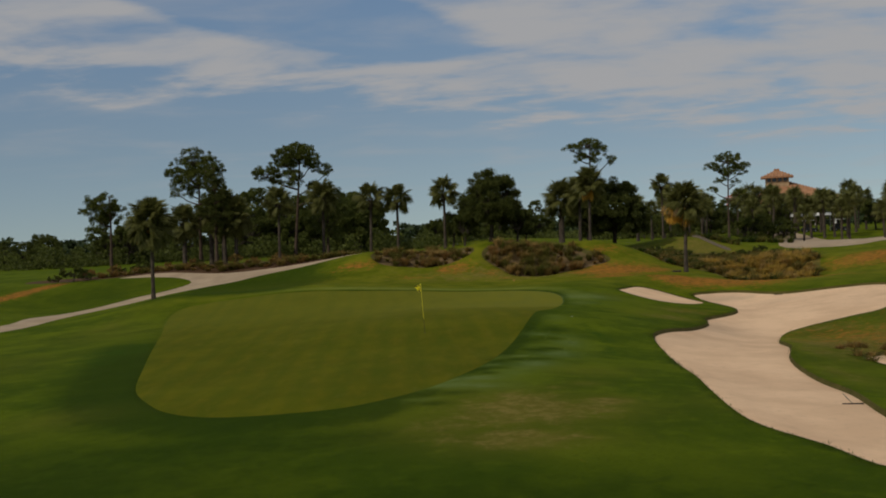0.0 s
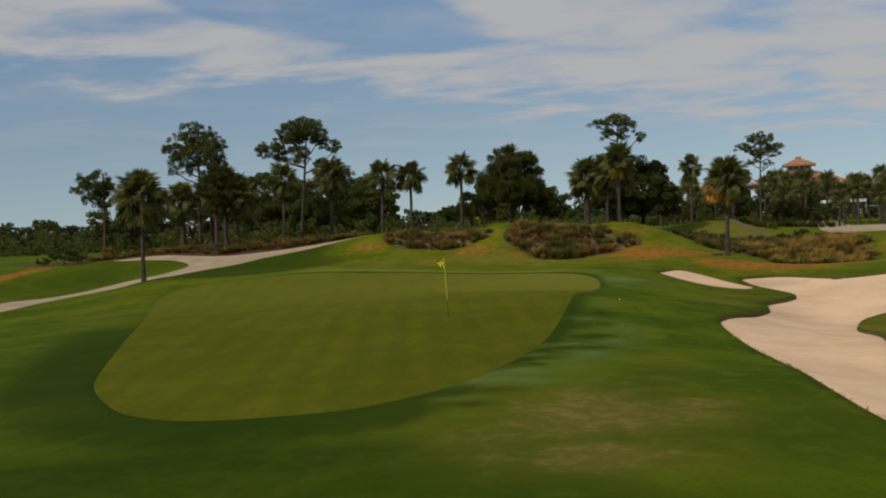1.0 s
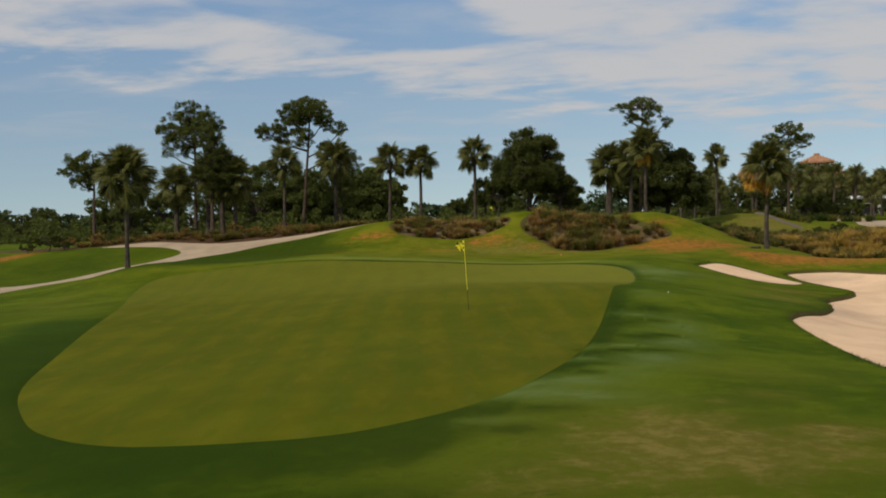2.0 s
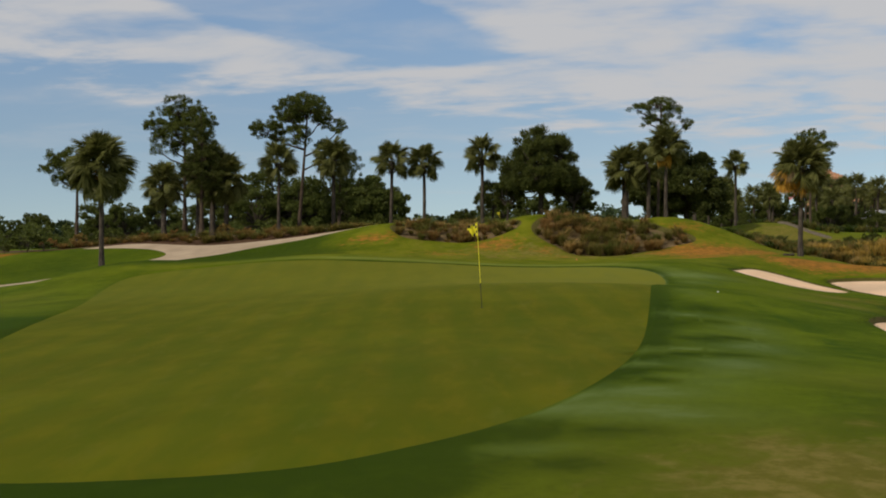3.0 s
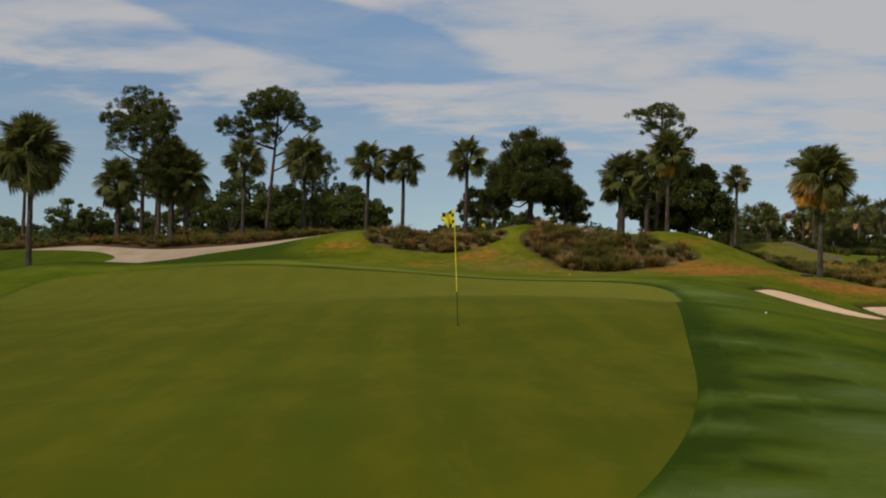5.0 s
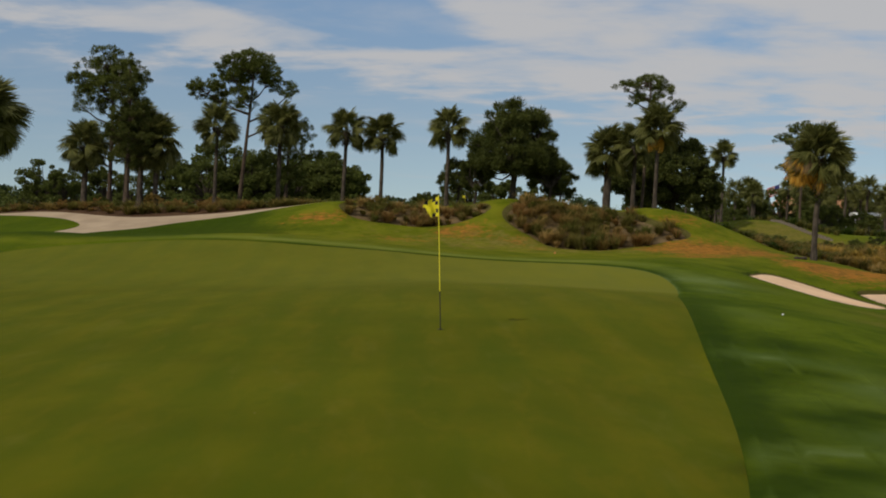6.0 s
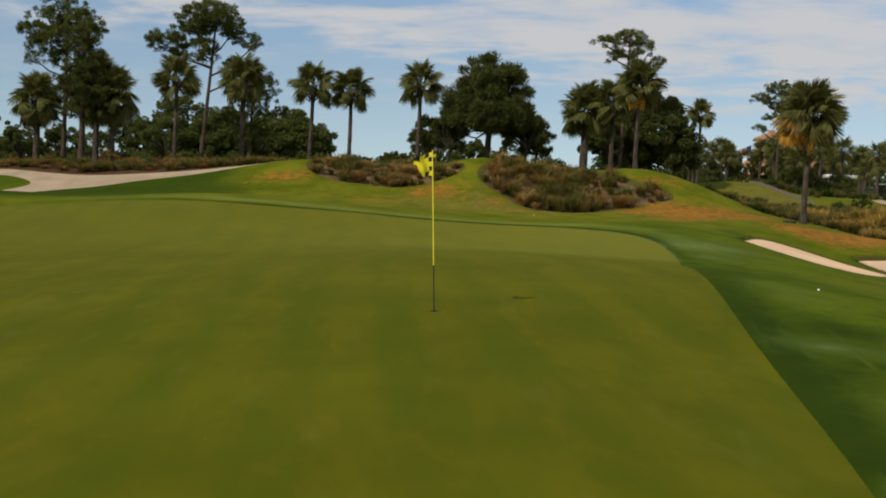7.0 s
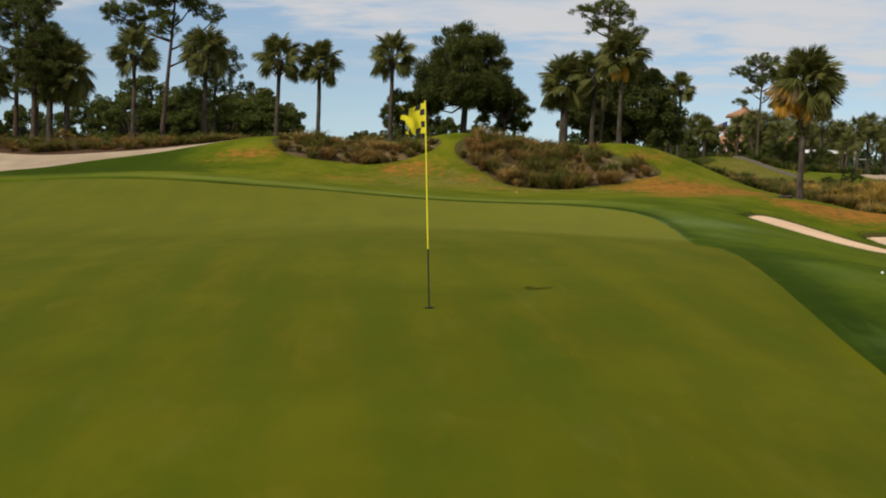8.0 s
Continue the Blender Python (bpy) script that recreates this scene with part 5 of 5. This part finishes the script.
# ---- the clubhouse and its yard ----
def clubhouse(x, y, turn, scale):
    """A stucco house under terracotta hip roofs with a lantern tower and an arcade."""
    z = ground_at(x, y)
    house = new("clubhouse")
    house.matrix_basis = pose(x, y, z, 0, 0, turn) @ Matrix.Scale(scale, 4)

    def hip(name, wide, deep, low, high, ridge, cx=0.0, cy=0.0, parent=house, label="terracotta tile roof", shift=0.0):
        bm = bmesh.new()
        a = [bm.verts.new((cx + sx * wide / 2, cy + sy * deep / 2, low)) for sx, sy in ((-1, -1), (1, -1), (1, 1), (-1, 1))]
        e = [bm.verts.new((cx + sx * wide / 2, cy + sy * deep / 2, low - 0.25)) for sx, sy in ((-1, -1), (1, -1), (1, 1), (-1, 1))]
        near, far = cx + shift - ridge / 2, cx + shift + ridge / 2
        p, q = bm.verts.new((near, cy, high)), bm.verts.new((far, cy, high))
        for face in ((a[0], a[1], q, p), (a[2], a[3], p, q), (a[1], a[2], q), (a[3], a[0], p), (e[3], e[2], e[1], e[0])):
            bm.faces.new(face)
        for k in range(4):
            bm.faces.new((e[k], e[(k + 1) % 4], a[(k + 1) % 4], a[k]))
        roof = part(name, bm, ROOF_TILE, parent, label)
        # courses of barrel tiles on the slopes that face the course
        pieces = []
        count = max(6, int(wide / 0.55))
        for k in range(count):
            x0 = x1 = cx + ((k + 0.5) / count - 0.5) * wide
            top = min(1.0, (x0 - cx + wide / 2) / (near - cx + wide / 2), (cx + wide / 2 - x0) / (cx + wide / 2 - far))
            y0 = cy - deep / 2
            pieces.append(tube([(x0, y0, low + 0.03), (x1, y0 + deep / 2 * top, low + (high - low) * top + 0.03)], [0.13, 0.13], 6))
        p_, f_ = joined(pieces)
        under("tile_row", poly_mesh("tile_row", p_, f_, ROOF_TILE, None, True), roof)
        return roof

    part("wall", box((16.4, 16, 5.3), (4.6, 8, 2.65)), STUCCO, house)
    hip("roof", 18.6, 17.0, 5.1, 9.5, 1.2, 4.4, 8, shift=-3.4)
    # the tower over the roof's end
    part("tower", box((4.6, 4.6, 4.6), (0.6, 7.4, 7.9)), STUCCO, house)
    hip("tower_roof", 6.4, 6.4, 10.1, 11.5, 0.3, 0.6, 7.4)
    for k in range(4):
        bm = box((0.75, 0.1, 0.8), (-1.0 + 1.07 * k, 5.08, 9.5), 0.03)
        pane = part("window", bm, DARK_GLASS, house, "dark tower window")
        part("window_frame", box((0.9, 0.06, 0.08), (-1.0 + 1.07 * k, 5.06, 9.96), 0.01), WHITE, pane)
    part("chimney", box((1.1, 1.1, 0.6), (0.6, 7.4, 11.45), 0.06), ROOF_TILE, house, "small terracotta roof turret")
    for k in range(5):
        bm = box((1.5, 0.12, 2.4), (-2.6 + 3.0 * k, -0.06, 1.3), 0.05)
        pane = part("window", bm, DARK_GLASS, house, "tall dark arcade window")
        part("window_frame", box((1.7, 0.08, 0.14), (-2.6 + 3.0 * k, -0.1, 2.56), 0.02), WHITE, pane)
    for k in range(5):
        bm = bmesh.new()
        bmesh.ops.create_cone(bm, cap_ends=True, segments=14, radius1=0.26, radius2=0.22, depth=3.2, matrix=Matrix.Translation((-3.4 + 3.6 * k, -3.0, 1.6)))
        part("column", bm, WHITE, house)
    part("veranda_roof", box((17, 3.6, 0.3), (4.5, -1.6, 3.35), 0.05), ROOF_TILE, house)
    return tagged(house, "ochre clubhouse with terracotta roofs and a lantern tower", "clubhouse")


clubhouse(87.6, 301.0, -16, 1.33)


def canopy(x, y, turn):
    ob = new("canopy")
    ob.matrix_basis = pose(x, y, ground_at(x, y), 0, 0, turn)
    bm = box((6.4, 4.0, 0.5), (0, 0, 2.7), 0.08)
    for v in bm.verts:
        if v.co.z > 2.7:
            v.co.y *= 0.7
    part("roof", bm, WHITE, ob, "white fabric roof")
    for sx in (-3.0, 3.0):
        for sy in (-1.8, 1.8):
            part("post", box((0.12, 0.12, 2.6), (sx, sy, 1.25), 0.01), STEEL, ob)
    tagged(ob, "white open-sided canopy before the clubhouse", "canopy")


canopy(59.2, 183.5, -10)


def golf_cart(x, y, turn):
    ob = new("golf_cart")
    ob.matrix_basis = pose(x, y, ground_at(x, y), 0, 0, turn)
    body = box((2.3, 1.15, 0.5), (0, 0, 0.5), 0.1)
    for v in body.verts:
        if v.co.x > 0.9 and v.co.z > 0.5:
            v.co.z -= 0.12
    part("body", body, CART_PAINT, ob)
    part("seat", box((0.55, 1.0, 0.5), (-0.25, 0, 0.95), 0.08), BLACK, ob)
    part("roof", box((1.7, 1.15, 0.07), (-0.1, 0, 1.85), 0.03), WHITE, ob, "pale roof")
    for sx in (-0.85, 0.65):
        for sy in (-0.5, 0.5):
            p, f = tube([(sx + 0.1, sy, 0.7), (sx, sy, 1.84)], [0.022, 0.022], 6)
            under("roof_post", poly_mesh("roof_post", p, f, BLACK, None, True), ob)
    for sx in (-0.75, 0.75):
        for sy in (-0.5, 0.5):
            bm = bmesh.new()
            bmesh.ops.create_cone(bm, cap_ends=True, segments=18, radius1=0.23, radius2=0.23, depth=0.18, matrix=Matrix.Translation((sx, sy, 0.23)) @ pose(0, 0, 0, 90))
            wheel = part("wheel", bm, BLACK, ob)
            bm = bmesh.new()
            bmesh.ops.create_cone(bm, cap_ends=True, segments=14, radius1=0.12, radius2=0.12, depth=0.2, matrix=Matrix.Translation((sx, sy, 0.23)) @ pose(0, 0, 0, 90))
            part("rim", bm, STEEL, wheel)
    tagged(ob, "dark golf cart parked by the road", "golf cart", "parked golf carts")


golf_cart(57.4, 179.6, 10)
golf_cart(54.0, 181.5, 20)
golf_cart(62.0, 179.3, 5)

palm_kinds = [far_palm(80 + k, 4.5 + 0.6 * k) for k in range(3)]
places = [(47.5, 151), (52.2, 150), (53.6, 151), (57.5, 149), (41, 180), (43, 184), (48.5, 183), (50.5, 188), (52.5, 184), (54, 189), (56.5, 186), (59, 190), (61, 187), (64, 192), (67, 189), (70, 193), (38, 168),
          (72, 180), (75, 176), (62, 172), (66, 168), (58, 176), (37, 172), (34, 176), (40.5, 176), (78, 186), (82, 182), (31.5, 158), (69, 160), (73, 163), (64.5, 158), (33, 181), (36, 186), (39, 190), (30, 176), (60, 181), (63, 183), (66.5, 180), (69, 176), (55.5, 180), (51, 179), (47, 177), (71.5, 168), (76, 170), (79, 174), (33.5, 168), (28.5, 168), (50.6, 165), (53.2, 165.5), (54.6, 164), (56.4, 165), (57.6, 163), (58.6, 166), (46.0, 160), (42.6, 158)]
for k, (x, y) in enumerate(places):
    m = pose(x, y, ground_at(x, y), 0, 0, 47 * k) @ Matrix.Scale(0.92 + 0.05 * (k % 5), 4)
    if k < 3:
        palm_kinds[k].matrix_basis = m
    else:
        copy_thing(palm_kinds[k % 3], m)
for x, y, s in [(49.4, 183.5, 1.12), (51.6, 185.0, 1.05), (47.9, 186, 1.0)]:
    copy_thing(palm_kinds[2], pose(x, y, ground_at(x, y), 0, 0, 31 * x) @ Matrix.Scale(s, 4))


def bulkhead(points, gap=0.75):
    """A low stepped retaining wall of upright timbers."""
    ob = new("timber_bulkhead")
    ob.location = (*points[0], 0)
    line = loop_curve(points, 12, False)
    r = random.Random(3)
    post = box((0.42, 0.26, 0.7), (0, 0, -0.1), 0.03)
    mesh = bpy.data.meshes.new("timber")
    post.to_mesh(mesh), post.free()
    mesh.materials.append(TIMBER)
    for a, b in zip(line, line[1:]):
        n = max(1, int(math.dist(a, b) / gap))
        for k in range(n):
            x, y = a[0] + (b[0] - a[0]) * k / n, a[1] + (b[1] - a[1]) * k / n
            under("timber", mesh, ob, "", pose(x - points[0][0], y - points[0][1], ground_at(x, y) - 0.1 + r.uniform(-0.05, 0.05), 0, 0, r.uniform(-8, 8)))
    tagged(ob, "low retaining wall of weathered upright timbers", "retaining wall")


bulkhead([(27.3, 124.6), (27.7, 121.6), (28.15, 118.2), (28.6, 114.8)])


def flagpole(x, y, tall=9.0):
    ob = new("flagpole")
    ob.location = (x, y, ground_at(x, y))
    p, f = tube([(0, 0, -0.1), (0, 0, tall * 0.5), (0, 0, tall)], [0.07, 0.055, 0.035], 8)
    under("pole", poly_mesh("pole", p, f, WHITE, None, True), ob)
    pts, quads, slots, cols, rows = [], [], [], 10, 13
    for i in range(cols + 1):
        for j in range(rows + 1):
            u, v = i / cols, j / rows
            pts.append((-2.4 * u * 0.8, 0.15 * math.sin(u * 7) * u, tall - 0.1 - 1.5 * v - 0.75 * u))
    for i in range(cols):
        for j in range(rows):
            a = i * (rows + 1) + j
            quads.append((a, a + 1, a + rows + 2, a + rows + 1))
            slots.append(2 if i < 4 and j < 7 else j % 2)
    under("flag", poly_mesh("flag", pts, quads, [RED_CLOTH, WHITE, BLUE_CLOTH], slots, True), ob, "striped red, white and blue flag")
    tagged(ob, "white flagpole with a striped flag", "flagpole")


flagpole(53.1, 206.0, 7.5)
